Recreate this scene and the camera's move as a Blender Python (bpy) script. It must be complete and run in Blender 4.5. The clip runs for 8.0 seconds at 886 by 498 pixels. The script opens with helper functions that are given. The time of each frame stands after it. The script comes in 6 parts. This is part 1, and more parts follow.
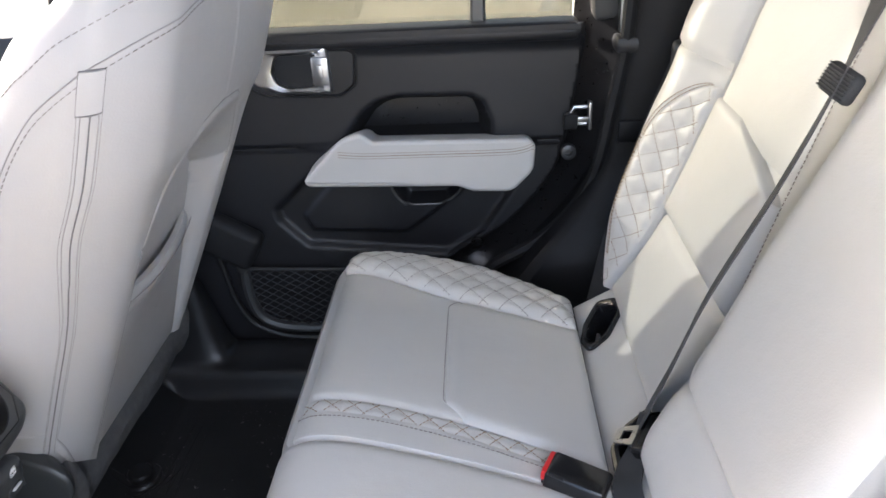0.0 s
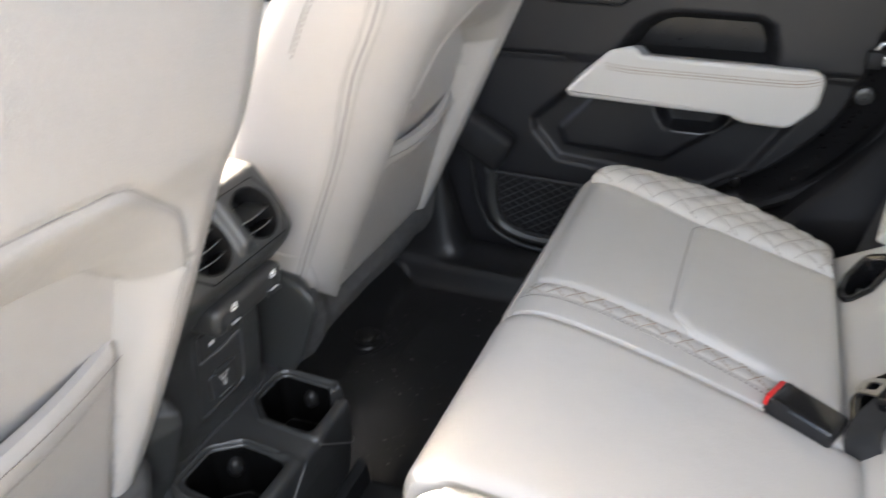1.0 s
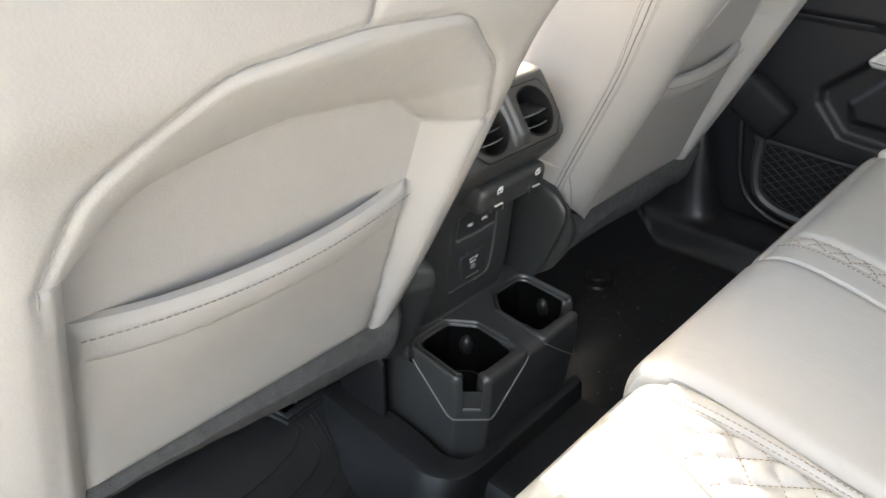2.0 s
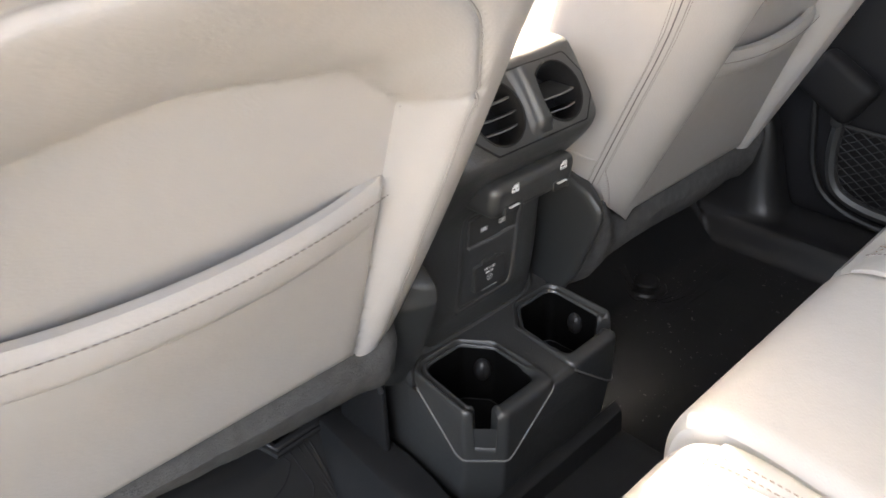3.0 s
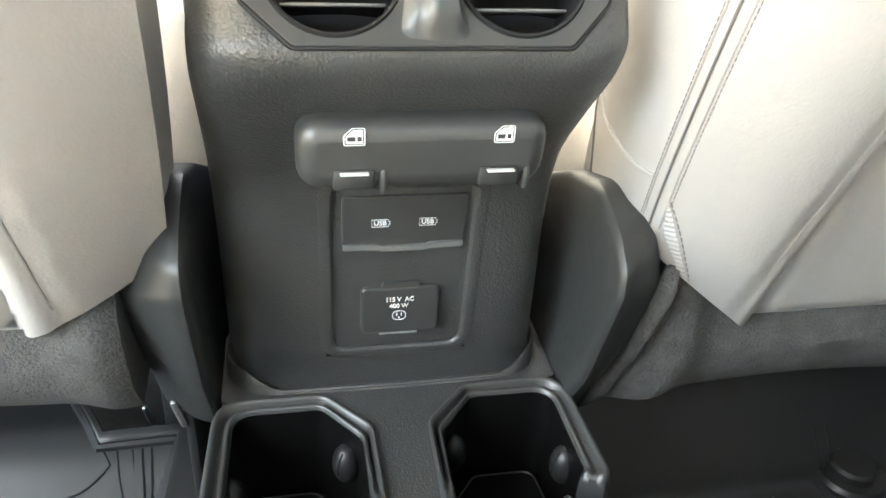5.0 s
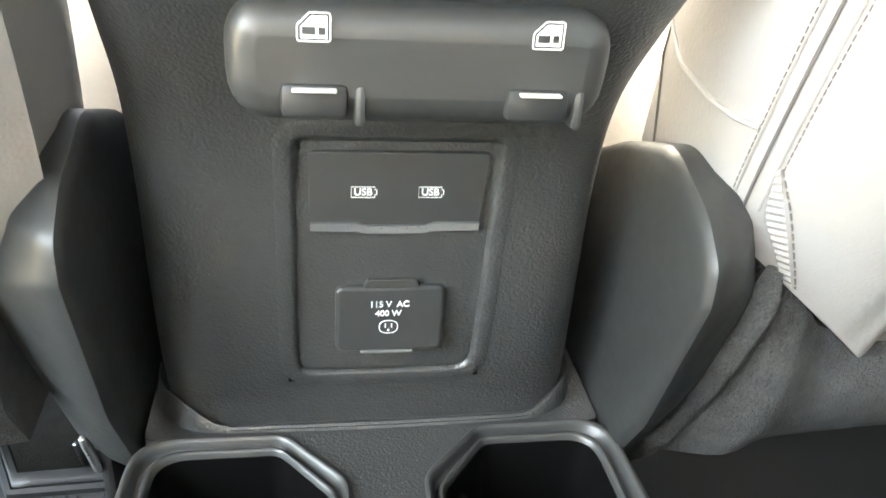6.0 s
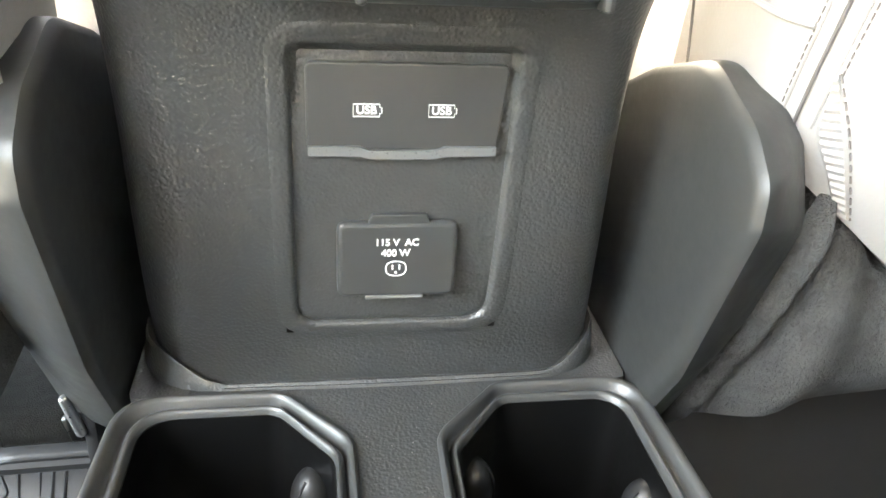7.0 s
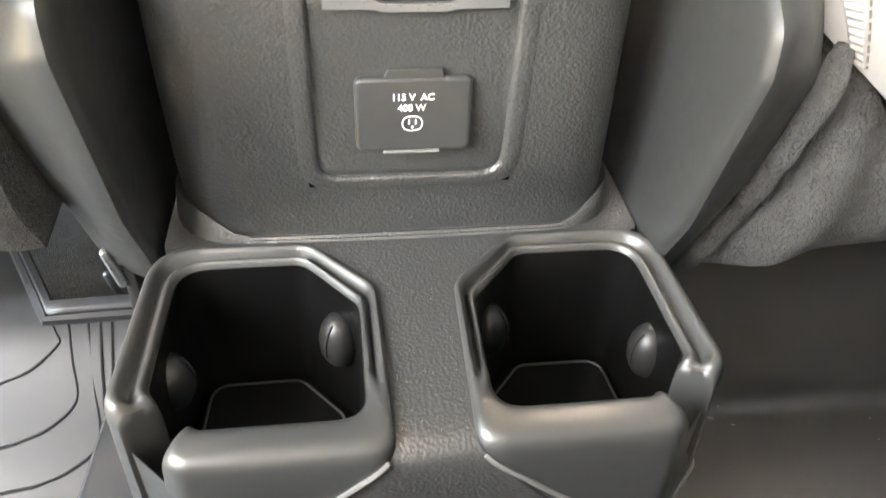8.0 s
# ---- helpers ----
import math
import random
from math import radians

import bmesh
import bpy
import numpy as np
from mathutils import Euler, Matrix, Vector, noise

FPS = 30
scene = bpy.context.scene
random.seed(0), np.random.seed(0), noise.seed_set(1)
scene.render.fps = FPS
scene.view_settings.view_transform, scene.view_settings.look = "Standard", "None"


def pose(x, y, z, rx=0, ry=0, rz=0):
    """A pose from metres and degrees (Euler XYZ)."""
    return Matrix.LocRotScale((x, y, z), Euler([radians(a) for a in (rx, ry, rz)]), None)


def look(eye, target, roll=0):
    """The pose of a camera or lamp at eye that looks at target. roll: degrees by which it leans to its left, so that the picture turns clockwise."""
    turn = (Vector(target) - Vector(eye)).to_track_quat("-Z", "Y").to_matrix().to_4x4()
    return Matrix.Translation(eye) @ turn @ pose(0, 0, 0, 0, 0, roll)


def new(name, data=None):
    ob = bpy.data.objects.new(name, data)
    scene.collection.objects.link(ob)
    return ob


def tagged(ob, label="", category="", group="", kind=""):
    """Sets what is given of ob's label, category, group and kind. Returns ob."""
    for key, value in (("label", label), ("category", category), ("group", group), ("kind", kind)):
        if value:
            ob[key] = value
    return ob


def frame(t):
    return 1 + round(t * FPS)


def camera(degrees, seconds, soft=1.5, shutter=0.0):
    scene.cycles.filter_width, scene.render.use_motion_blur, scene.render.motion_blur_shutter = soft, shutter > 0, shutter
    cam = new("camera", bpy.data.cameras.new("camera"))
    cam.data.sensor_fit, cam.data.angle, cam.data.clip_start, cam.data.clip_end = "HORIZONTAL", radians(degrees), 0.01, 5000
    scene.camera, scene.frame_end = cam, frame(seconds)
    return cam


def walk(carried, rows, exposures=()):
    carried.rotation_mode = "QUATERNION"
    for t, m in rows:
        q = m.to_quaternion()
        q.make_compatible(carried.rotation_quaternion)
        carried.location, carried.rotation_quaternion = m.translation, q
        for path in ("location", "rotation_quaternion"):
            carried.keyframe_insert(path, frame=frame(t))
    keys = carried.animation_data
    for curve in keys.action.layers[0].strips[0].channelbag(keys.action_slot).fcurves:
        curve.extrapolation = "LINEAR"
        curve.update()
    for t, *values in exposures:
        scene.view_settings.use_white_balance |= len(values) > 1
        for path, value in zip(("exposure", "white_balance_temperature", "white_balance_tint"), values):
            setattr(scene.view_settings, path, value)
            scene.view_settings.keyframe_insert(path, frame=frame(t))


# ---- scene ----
cam = camera(60.5, 8.0, shutter=0.3)
PATH = [
    (0, (0.1012, -0.4699, 0.8650), (-0.0085, 1.3083, -0.0450), -3.1),
    (0.5, (0.0975, -0.4766, 0.8380), (-0.1876, 1.2688, -0.0940), -2.0),
    (1, (0.0970, -0.5107, 0.7900), (-0.5965, 1.0906, -0.1870), -1.6),
    (1.5, (0.0937, -0.5606, 0.7540), (-0.9284, 0.8309, -0.2540), -0.2),
    (2, (0.1083, -0.5943, 0.7410), (-1.0577, 0.6725, -0.2780), 0.6),
    (2.2, (0.1082, -0.5953, 0.7390), (-1.0797, 0.6446, -0.2860), 0.7),
    (3.3, (0.0261, -0.3816, 0.6310), (-1.2611, 0.7462, -0.4030), -2.0),
    (3.5, (0.0097, -0.3175, 0.5880), (-1.3121, 0.7867, -0.4280), -0.4),
    (4, (-0.0051, -0.1520, 0.5530), (-1.5174, 0.6514, -0.4790), 3.2),
    (4.5, (-0.0049, -0.0827, 0.5390), (-1.6647, 0.3884, -0.4730), 3.6),
    (4.7, (-0.0085, -0.0692, 0.5280), (-1.6919, 0.3400, -0.4720), 3.5),
    (5.8, (-0.1141, -0.0310, 0.4390), (-1.8739, 0.3018, -0.4520), 3.6),
    (6, (-0.1219, -0.0292, 0.4280), (-1.8899, 0.3025, -0.4460), 4.1),
    (6.5, (-0.1367, -0.0266, 0.3990), (-1.9137, 0.3060, -0.4560), 4.1),
    (7, (-0.1377, -0.0265, 0.3910), (-1.9118, 0.2857, -0.4770), 3.4),
    (7.5, (-0.1336, -0.0259, 0.3890), (-1.8395, 0.2559, -0.6170), 2.7),
    (8, (-0.1265, -0.0247, 0.3920), (-1.7296, 0.2112, -0.7800), 2.1),
]
walk(cam, [(t, look(eye, target, roll)) for t, eye, target, roll in PATH],
     [(0, 2.9, 5900, 15), (1.0, 3.1, 6450, 13), (2.2, 3.0, 6650, 9), (3.3, 3.3, 6850, 16), (4.0, 4.22, 6700, 4), (4.5, 4.4, 6700, 4), (6.0, 5.0, 6750, 5), (7.0, 5.40, 6950, 7), (8, 5.6, 7500, 12)])

# ---- world, sun ----
from mathutils.bvhtree import BVHTree

world = bpy.data.worlds.new("world")
scene.world = world
world.use_nodes = True
wn, wl = world.node_tree.nodes, world.node_tree.links
sky = wn.new("ShaderNodeTexSky")
sky.sky_type, sky.sun_disc = "NISHITA", False
TO_SUN = Vector((-1.35, 1.0, 0.8)).normalized()
sky.sun_elevation = math.asin(TO_SUN.z)
sky.sun_rotation = math.atan2(TO_SUN.x, TO_SUN.y)
sky.air_density, sky.dust_density, sky.ozone_density = 1.0, 5.0, 0.2
wl.new(sky.outputs[0], wn["Background"].inputs[0])
wn["Background"].inputs[1].default_value = 0.15
sun = new("sun", bpy.data.lights.new("sun", "SUN"))
sun.data.energy, sun.data.angle, sun.data.color = 2.0, radians(0.6), (1.0, 0.93, 0.80)
sun.matrix_world = look(TO_SUN * 20, (0, 0, 0))
# added area lamp outside the open left rear door, standing in for sky light
door_fill = new("door_fill_lamp", bpy.data.lights.new("door_fill_lamp", "AREA"))
door_fill.data.shape, door_fill.data.size, door_fill.data.size_y = "RECTANGLE", 1.05, 0.90
door_fill.data.energy, door_fill.data.color = 2.4, (1.0, 0.98, 0.95)
door_fill.matrix_world = look((0.42, -1.18, 1.08), (-0.10, 0.10, 0.38))


# ---- materials ----
def material(name, base, rough=0.5, metal=0.0, second=None, scale=6.0, amount=0.5, grain=None, spec=0.5, coat=0.0):
    """Principled surface with a broad colour drift, a fine roughness drift and layers of fine relief.
    grain: list of (texture, scale, strength, distance)."""
    m = bpy.data.materials.new(name)
    m.use_nodes = True
    n, l = m.node_tree.nodes, m.node_tree.links
    b = n["Principled BSDF"]
    b.inputs["Roughness"].default_value, b.inputs["Metallic"].default_value = rough, metal
    b.inputs["Specular IOR Level"].default_value = spec
    b.inputs["Coat Weight"].default_value = coat
    co = n.new("ShaderNodeTexCoord")
    no = n.new("ShaderNodeTexNoise")
    no.inputs["Scale"].default_value, no.inputs["Detail"].default_value = scale, 6.0
    l.new(co.outputs["Object"], no.inputs["Vector"])
    mix = n.new("ShaderNodeMix")
    mix.data_type = "RGBA"
    mix.inputs["A"].default_value = (*base, 1)
    mix.inputs["B"].default_value = (*(second or [c * 0.82 for c in base]), 1)
    ramp = n.new("ShaderNodeMapRange")
    ramp.inputs["From Min"].default_value, ramp.inputs["From Max"].default_value = 0.35, 0.75
    ramp.inputs["To Max"].default_value = amount
    l.new(no.outputs["Fac"], ramp.inputs["Value"])
    l.new(ramp.outputs[0], mix.inputs["Factor"])
    l.new(mix.outputs["Result"], b.inputs["Base Color"])
    fine = n.new("ShaderNodeTexNoise")
    fine.inputs["Scale"].default_value, fine.inputs["Detail"].default_value = scale * 14, 3.0
    l.new(co.outputs["Object"], fine.inputs["Vector"])
    rr = n.new("ShaderNodeMapRange")
    rr.inputs["To Min"].default_value, rr.inputs["To Max"].default_value = max(0.02, rough - 0.08), min(1, rough + 0.08)
    l.new(fine.outputs["Fac"], rr.inputs["Value"])
    l.new(rr.outputs[0], b.inputs["Roughness"])
    last = None
    for kind, sc, strength, dist in grain or []:
        if kind == "noise":
            tx = n.new("ShaderNodeTexNoise")
            tx.inputs["Detail"].default_value = 4.0
            out = tx.outputs["Fac"]
        else:
            tx = n.new("ShaderNodeTexVoronoi")
            tx.feature = "SMOOTH_F1" if kind == "cells" else "F1"
            out = tx.outputs["Distance"]
        tx.inputs["Scale"].default_value = sc
        l.new(co.outputs["Object"], tx.inputs["Vector"])
        bump = n.new("ShaderNodeBump")
        bump.inputs["Strength"].default_value, bump.inputs["Distance"].default_value = strength, dist
        l.new(out, bump.inputs["Height"])
        if last:
            l.new(last.outputs[0], bump.inputs["Normal"])
        last = bump
    if last:
        l.new(last.outputs[0], b.inputs["Normal"])
    return m


LEATHER = material("light_leather", (0.61, 0.60, 0.58), 0.42, second=(0.555, 0.545, 0.525), scale=5, amount=0.6,
                   grain=[("noise", 22, 0.26, 0.005), ("cells", 700, 0.22, 0.0006)])
BACKVINYL = material("back_vinyl", (0.425, 0.408, 0.392), 0.46, second=(0.38, 0.366, 0.352), scale=7, amount=0.6,
                     grain=[("noise", 30, 0.16, 0.004), ("cells", 620, 0.2, 0.0006)])
# Darker vinyl grey: paints the shade that lies in sewn creases.
SEAMGREY = material("seam_shade_grey", (0.31, 0.295, 0.28), 0.7, scale=40)
DUST = material("pale_dust", (0.20, 0.19, 0.18), 0.9, scale=200)
STITCH = material("tan_thread", (0.30, 0.22, 0.15), 0.8, scale=60)
GREYTHREAD = material("grey_thread", (0.25, 0.225, 0.21), 0.8, scale=60)
BLACKGRAIN = material("black_grained_plastic", (0.045, 0.046, 0.046), 0.40, second=(0.054, 0.055, 0.054), scale=9, amount=0.6, spec=1.0,
                      grain=[("noise", 300, 0.10, 0.0008), ("cells", 820, 0.45, 0.0008)])
BLACKSMOOTH = material("black_satin_plastic", (0.038, 0.039, 0.039), 0.42, second=(0.046, 0.047, 0.046), scale=12, amount=0.5, spec=1.0,
                       grain=[("noise", 160, 0.05, 0.0008)])
MATTBLACK = material("matt_black_plastic_cover", (0.027, 0.028, 0.028), 0.46, second=(0.034, 0.035, 0.034), scale=12, amount=0.5, spec=0.6,
                     grain=[("noise", 420, 0.10, 0.0006)])
BLACKGLOSS = material("black_gloss_plastic", (0.014, 0.014, 0.015), 0.18, scale=20, grain=[("noise", 60, 0.04, 0.001)])
# Dark zip tape, also used to paint deeper seam shade.
SEAMDARK = material("dark_tape_seam_shade", (0.16, 0.15, 0.145), 0.7, scale=40)
# Near-black copy of the console plastic: paints shade in wells and between vanes.
SHADEBLACK = material("shade_black", (0.004, 0.004, 0.004), 0.36, scale=20, spec=0.28)
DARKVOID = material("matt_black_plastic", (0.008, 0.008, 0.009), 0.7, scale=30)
RUBBER = material("black_rubber", (0.013, 0.0135, 0.014), 0.40, second=(0.030, 0.029, 0.029), scale=10, amount=0.6, spec=0.5,
                  grain=[("noise", 14, 0.06, 0.004), ("noise", 900, 0.08, 0.0005)])
CARPET = material("dark_grey_carpet", (0.108, 0.107, 0.106), 0.95, second=(0.155, 0.153, 0.151), scale=90, amount=0.75, spec=0.15,
                  grain=[("noise", 600, 0.75, 0.003), ("noise", 1700, 0.8, 0.0015)])
DOORSKIN = material("black_door_trim", (0.0135, 0.0138, 0.016), 0.46, second=(0.019, 0.019, 0.021), scale=7, amount=0.6,
                    grain=[("noise", 300, 0.15, 0.0008), ("cells", 700, 0.3, 0.0006)])
# Lighter grey that paints the glint along glossy black plastic edges.
EDGEGLINT = material("edge_glint_grey", (0.17, 0.17, 0.17), 0.30, scale=60, spec=0.8)
CHROME = material("satin_chrome", (0.56, 0.56, 0.57), 0.34, 1.0, scale=20, grain=[("noise", 200, 0.04, 0.0003)])
STEEL = material("bright_steel", (0.50, 0.50, 0.50), 0.30, 1.0, scale=30)
RED = material("red_plastic", (0.72, 0.03, 0.03), 0.35, scale=30, amount=0.3)
SILVER = material("silver_paint", (0.62, 0.62, 0.62), 0.45, scale=60, amount=0.2)
WHITEPRINT = material("white_print", (0.82, 0.82, 0.82), 0.6, scale=80, amount=0.2)
WEB = material("dark_webbing", (0.040, 0.041, 0.043), 0.75, second=(0.06, 0.06, 0.06), scale=60,
               grain=[("noise", 900, 0.6, 0.001)])
GREYWEB = material("grey_belt_webbing", (0.06, 0.06, 0.063), 0.7, second=(0.085, 0.085, 0.087), scale=60,
                   grain=[("noise", 900, 0.6, 0.001)])
JAMBTRIM = material("black_moulded_trim", (0.008, 0.008, 0.009), 0.55, second=(0.012, 0.012, 0.013), scale=12, spec=0.3, grain=[("noise", 420, 0.10, 0.0006)])
BODYPAINT = material("black_body_paint", (0.010, 0.010, 0.011), 0.30, scale=10)
HEADLINER = material("black_soft_top", (0.10, 0.10, 0.10), 0.9, scale=30, grain=[("noise", 500, 0.4, 0.001)])
SAND = material("dry_sandy_ground", (0.52, 0.46, 0.33), 0.95, second=(0.40, 0.36, 0.23), scale=0.9, amount=1.0,
                grain=[("noise", 12, 0.8, 0.05)])
def tinted(name, tint):
    """Thin window glass: straight through with a tint, and a weak mirror on top."""
    m = bpy.data.materials.new(name)
    m.use_nodes = True
    n, l = m.node_tree.nodes, m.node_tree.links
    n.remove(n["Principled BSDF"])
    tr, gl, mx = n.new("ShaderNodeBsdfTransparent"), n.new("ShaderNodeBsdfGlossy"), n.new("ShaderNodeMixShader")
    tr.inputs["Color"].default_value = (*tint, 1)
    gl.inputs["Roughness"].default_value = 0.02
    mx.inputs["Fac"].default_value = 0.06
    l.new(tr.outputs[0], mx.inputs[1])
    l.new(gl.outputs[0], mx.inputs[2])
    l.new(mx.outputs[0], n["Material Output"].inputs["Surface"])
    return m


# Tint is added to weaken the sun that reaches the bench.
REARGLASS = tinted("tinted_rear_glass", (0.37, 0.376, 0.35))
GLASS = bpy.data.materials.new("window_glass")
GLASS.use_nodes = True
gb = GLASS.node_tree.nodes["Principled BSDF"]
gb.inputs["Transmission Weight"].default_value, gb.inputs["Roughness"].default_value = 1.0, 0.0
gb.inputs["IOR"].default_value, gb.inputs["Base Color"].default_value = 1.01, (0.93, 0.96, 0.95, 1)


# ---- building helpers ----
def finish(name, bm, mat, parent=None, label="", angle=35):
    bmesh.ops.recalc_face_normals(bm, faces=bm.faces)
    me = bpy.data.meshes.new(name)
    bm.to_mesh(me)
    bm.free()
    me.materials.append(mat)
    me.shade_smooth()
    me.set_sharp_from_angle(angle=radians(angle))
    ob = new(name, me)
    if parent:
        ob.parent = parent
        ob.matrix_parent_inverse = Matrix.Translation(-parent.location) if parent.type == "EMPTY" else Matrix()
    if label:
        ob["label"] = label
    return ob


def part(name, bm, mat, parent, label="", angle=35):
    return finish(name, bm, mat, parent, label, angle)


def thing(name, label, category, at=(0, 0, 0), group="", kind=""):
    ob = new(name)
    ob.location = at
    ob.empty_display_size = 0.05
    bpy.context.view_layer.update()
    return tagged(ob, label, category, group, kind)


def smooth(t):
    t = max(0.0, min(1.0, t))
    return t * t * (3 - 2 * t)


def lerp(a, b, t):
    return a + (b - a) * t


def table(xs, ys, x):
    """Smooth curve through a short table of values."""
    if x <= xs[0]:
        return ys[0]
    if x >= xs[-1]:
        return ys[-1]
    i = max(k for k in range(len(xs) - 1) if xs[k] <= x)
    t = (x - xs[i]) / (xs[i + 1] - xs[i])
    d = lambda k: (ys[min(k + 1, len(ys) - 1)] - ys[max(k - 1, 0)]) / (xs[min(k + 1, len(xs) - 1)] - xs[max(k - 1, 0)])
    h = xs[i + 1] - xs[i]
    t2, t3 = t * t, t * t * t
    return (2 * t3 - 3 * t2 + 1) * ys[i] + (t3 - 2 * t2 + t) * h * d(i) + (3 * t2 - 2 * t3) * ys[i + 1] + (t3 - t2) * h * d(i + 1)


def spline(pts, n):
    """n points along a smooth curve through pts."""
    pts = [Vector(p) for p in pts]
    d = [0.0]
    for a, b in zip(pts, pts[1:]):
        d.append(d[-1] + max(1e-6, (b - a).length))
    return [Vector([table(d, [p[k] for p in pts], d[-1] * i / (n - 1)) for k in range(3)]) for i in range(n)]


def spline2(pts, n):
    return [(p.x, p.y) for p in spline([(a, b, 0) for a, b in pts], n)]


def rounded(pts, r, seg=4):
    """A closed polygon (2D) with filleted corners; r may be a list."""
    out, n = [], len(pts)
    for i in range(n):
        p, a, b = Vector(pts[i]), Vector(pts[i - 1]), Vector(pts[(i + 1) % n])
        ri = r[i] if isinstance(r, (list, tuple)) else r
        u, v = (a - p), (b - p)
        ang = u.angle(v)
        cut = min(ri / math.tan(ang / 2), u.length * 0.49, v.length * 0.49)
        s, e = p + u.normalized() * cut, p + v.normalized() * cut
        for k in range(seg + 1):
            t = k / seg
            out.append(s * (1 - t) ** 2 + p * 2 * t * (1 - t) + e * t * t)
    return out


def loft(bm, loops, closed=True, cap0=True, cap1=True):
    rows = [[bm.verts.new(p) for p in lp] for lp in loops]
    n = len(rows[0])
    for a, b in zip(rows, rows[1:]):
        for i in range(n if closed else n - 1):
            j = (i + 1) % n
            try:
                bm.faces.new((a[i], a[j], b[j], b[i]))
            except ValueError:
                pass
    if closed and cap0:
        bm.faces.new(rows[0][::-1])
    if closed and cap1:
        bm.faces.new(rows[-1])
    return rows


def slab(bm, outline, axes, bevel=0.0, inset=None):
    """A rounded slab: a 2D outline, laid by axes(u, v, h); heights 0 to axes.h with a bevelled top."""
    top = axes[1]
    put = axes[0]
    area = sum(outline[i - 1][0] * outline[i][1] - outline[i][0] * outline[i - 1][1] for i in range(len(outline)))

    def shrink(d):
        o = []
        m = len(outline)
        for i in range(m):
            p, a, b = Vector(outline[i]), Vector(outline[i - 1]), Vector(outline[(i + 1) % m])
            t = (b - a)
            t = t.normalized() if t.length > 1e-9 else Vector((1, 0))
            nrm = Vector((-t.y, t.x)) if area > 0 else Vector((t.y, -t.x))
            o.append(p + nrm * d)
        return o
    loops = [[put(p[0], p[1], 0) for p in outline]]
    if bevel:
        for k in range(4):
            a = k / 3 * math.pi / 2
            loops.append([put(p[0], p[1], top - bevel + bevel * math.sin(a)) for p in shrink(bevel * (1 - math.cos(a)))])
        loops.append([put(p[0], p[1], top) for p in shrink(bevel + 0.0002)])
    else:
        loops.append([put(p[0], p[1], top) for p in outline])
    loft(bm, loops)


def rbox(bm, c, s, r=0.003, seg=2, m=None):
    ret = bmesh.ops.create_cube(bm, size=1.0)
    vs = ret["verts"]
    bmesh.ops.scale(bm, vec=s, verts=vs)
    if r:
        es = list({e for v in vs for e in v.link_edges})
        res = bmesh.ops.bevel(bm, geom=es, offset=r, segments=seg, profile=0.5, affect="EDGES", clamp_overlap=True)
        vs = list({v for f in res["faces"] for v in f.verts} | {v for v in vs if v.is_valid})
    if m is not None:
        bmesh.ops.transform(bm, matrix=m, verts=vs)
    bmesh.ops.translate(bm, vec=c, verts=vs)


def tube(bm, pts, r, n=6, closed=False, flat=1.0):
    pts = [Vector(p) for p in pts]
    m = len(pts)
    rings = []
    up = None
    for i in range(m):
        a = pts[i - 1] if (i or closed) else pts[i]
        b = pts[(i + 1) % m] if (i < m - 1 or closed) else pts[i]
        t = (b - a)
        t = t.normalized() if t.length > 1e-9 else Vector((1, 0, 0))
        if up is None:
            up = Vector((0, 0, 1)) if abs(t.z) < 0.9 else Vector((1, 0, 0))
        s = t.cross(up)
        s = s.normalized() if s.length > 1e-6 else t.orthogonal().normalized()
        up = s.cross(t).normalized()
        ri = r(i / (m - 1)) if callable(r) else r
        rings.append([pts[i] + (s * math.cos(2 * math.pi * k / n) + up * flat * math.sin(2 * math.pi * k / n)) * ri for k in range(n)])
    if closed:
        rings.append(rings[0])
        loft(bm, rings, True, False, False)
        bmesh.ops.remove_doubles(bm, verts=bm.verts, dist=1e-7)
    else:
        loft(bm, rings)


def ribbon(bm, pts, normal, width, thick):
    """A flat strap along pts. normal: vector or function of the share of the way."""
    pts = [Vector(p) for p in pts]
    loops = []
    for i, p in enumerate(pts):
        t = (pts[min(i + 1, len(pts) - 1)] - pts[max(i - 1, 0)]).normalized()
        nn = Vector(normal(i / (len(pts) - 1)) if callable(normal) else normal).normalized()
        s = t.cross(nn).normalized()
        nn = s.cross(t).normalized()
        loops.append([p + s * width / 2, p + s * width / 2 + nn * thick, p - s * width / 2 + nn * thick, p - s * width / 2])
    loft(bm, loops)


def dashes(bm, pts, r, on=0.0035, off=0.0018):
    """Stitches: short threads along a line of points."""
    pts = [Vector(p) for p in pts]
    d = [0.0]
    for a, b in zip(pts, pts[1:]):
        d.append(d[-1] + (b - a).length)

    def at(s):
        s = min(max(s, 0), d[-1])
        k = 0
        while k < len(d) - 2 and d[k + 1] < s:
            k += 1
        q = (s - d[k]) / max(1e-9, d[k + 1] - d[k])
        return pts[k].lerp(pts[k + 1], q)
    s = 0.0
    while s < d[-1]:
        a, b = at(s), at(min(s + on, d[-1]))
        if (b - a).length > 1e-4:
            t = (b - a).normalized()
            o = t.orthogonal().normalized() * r
            q = t.cross(o)
            va = [bm.verts.new(a + x) for x in (o, q, -o, -q)]
            vb = [bm.verts.new(b + x) for x in (o, q, -o, -q)]
            for i in range(4):
                bm.faces.new((va[i], va[(i + 1) % 4], vb[(i + 1) % 4], vb[i]))
            bm.faces.new(va[::-1])
            bm.faces.new(vb)
        s += on + off


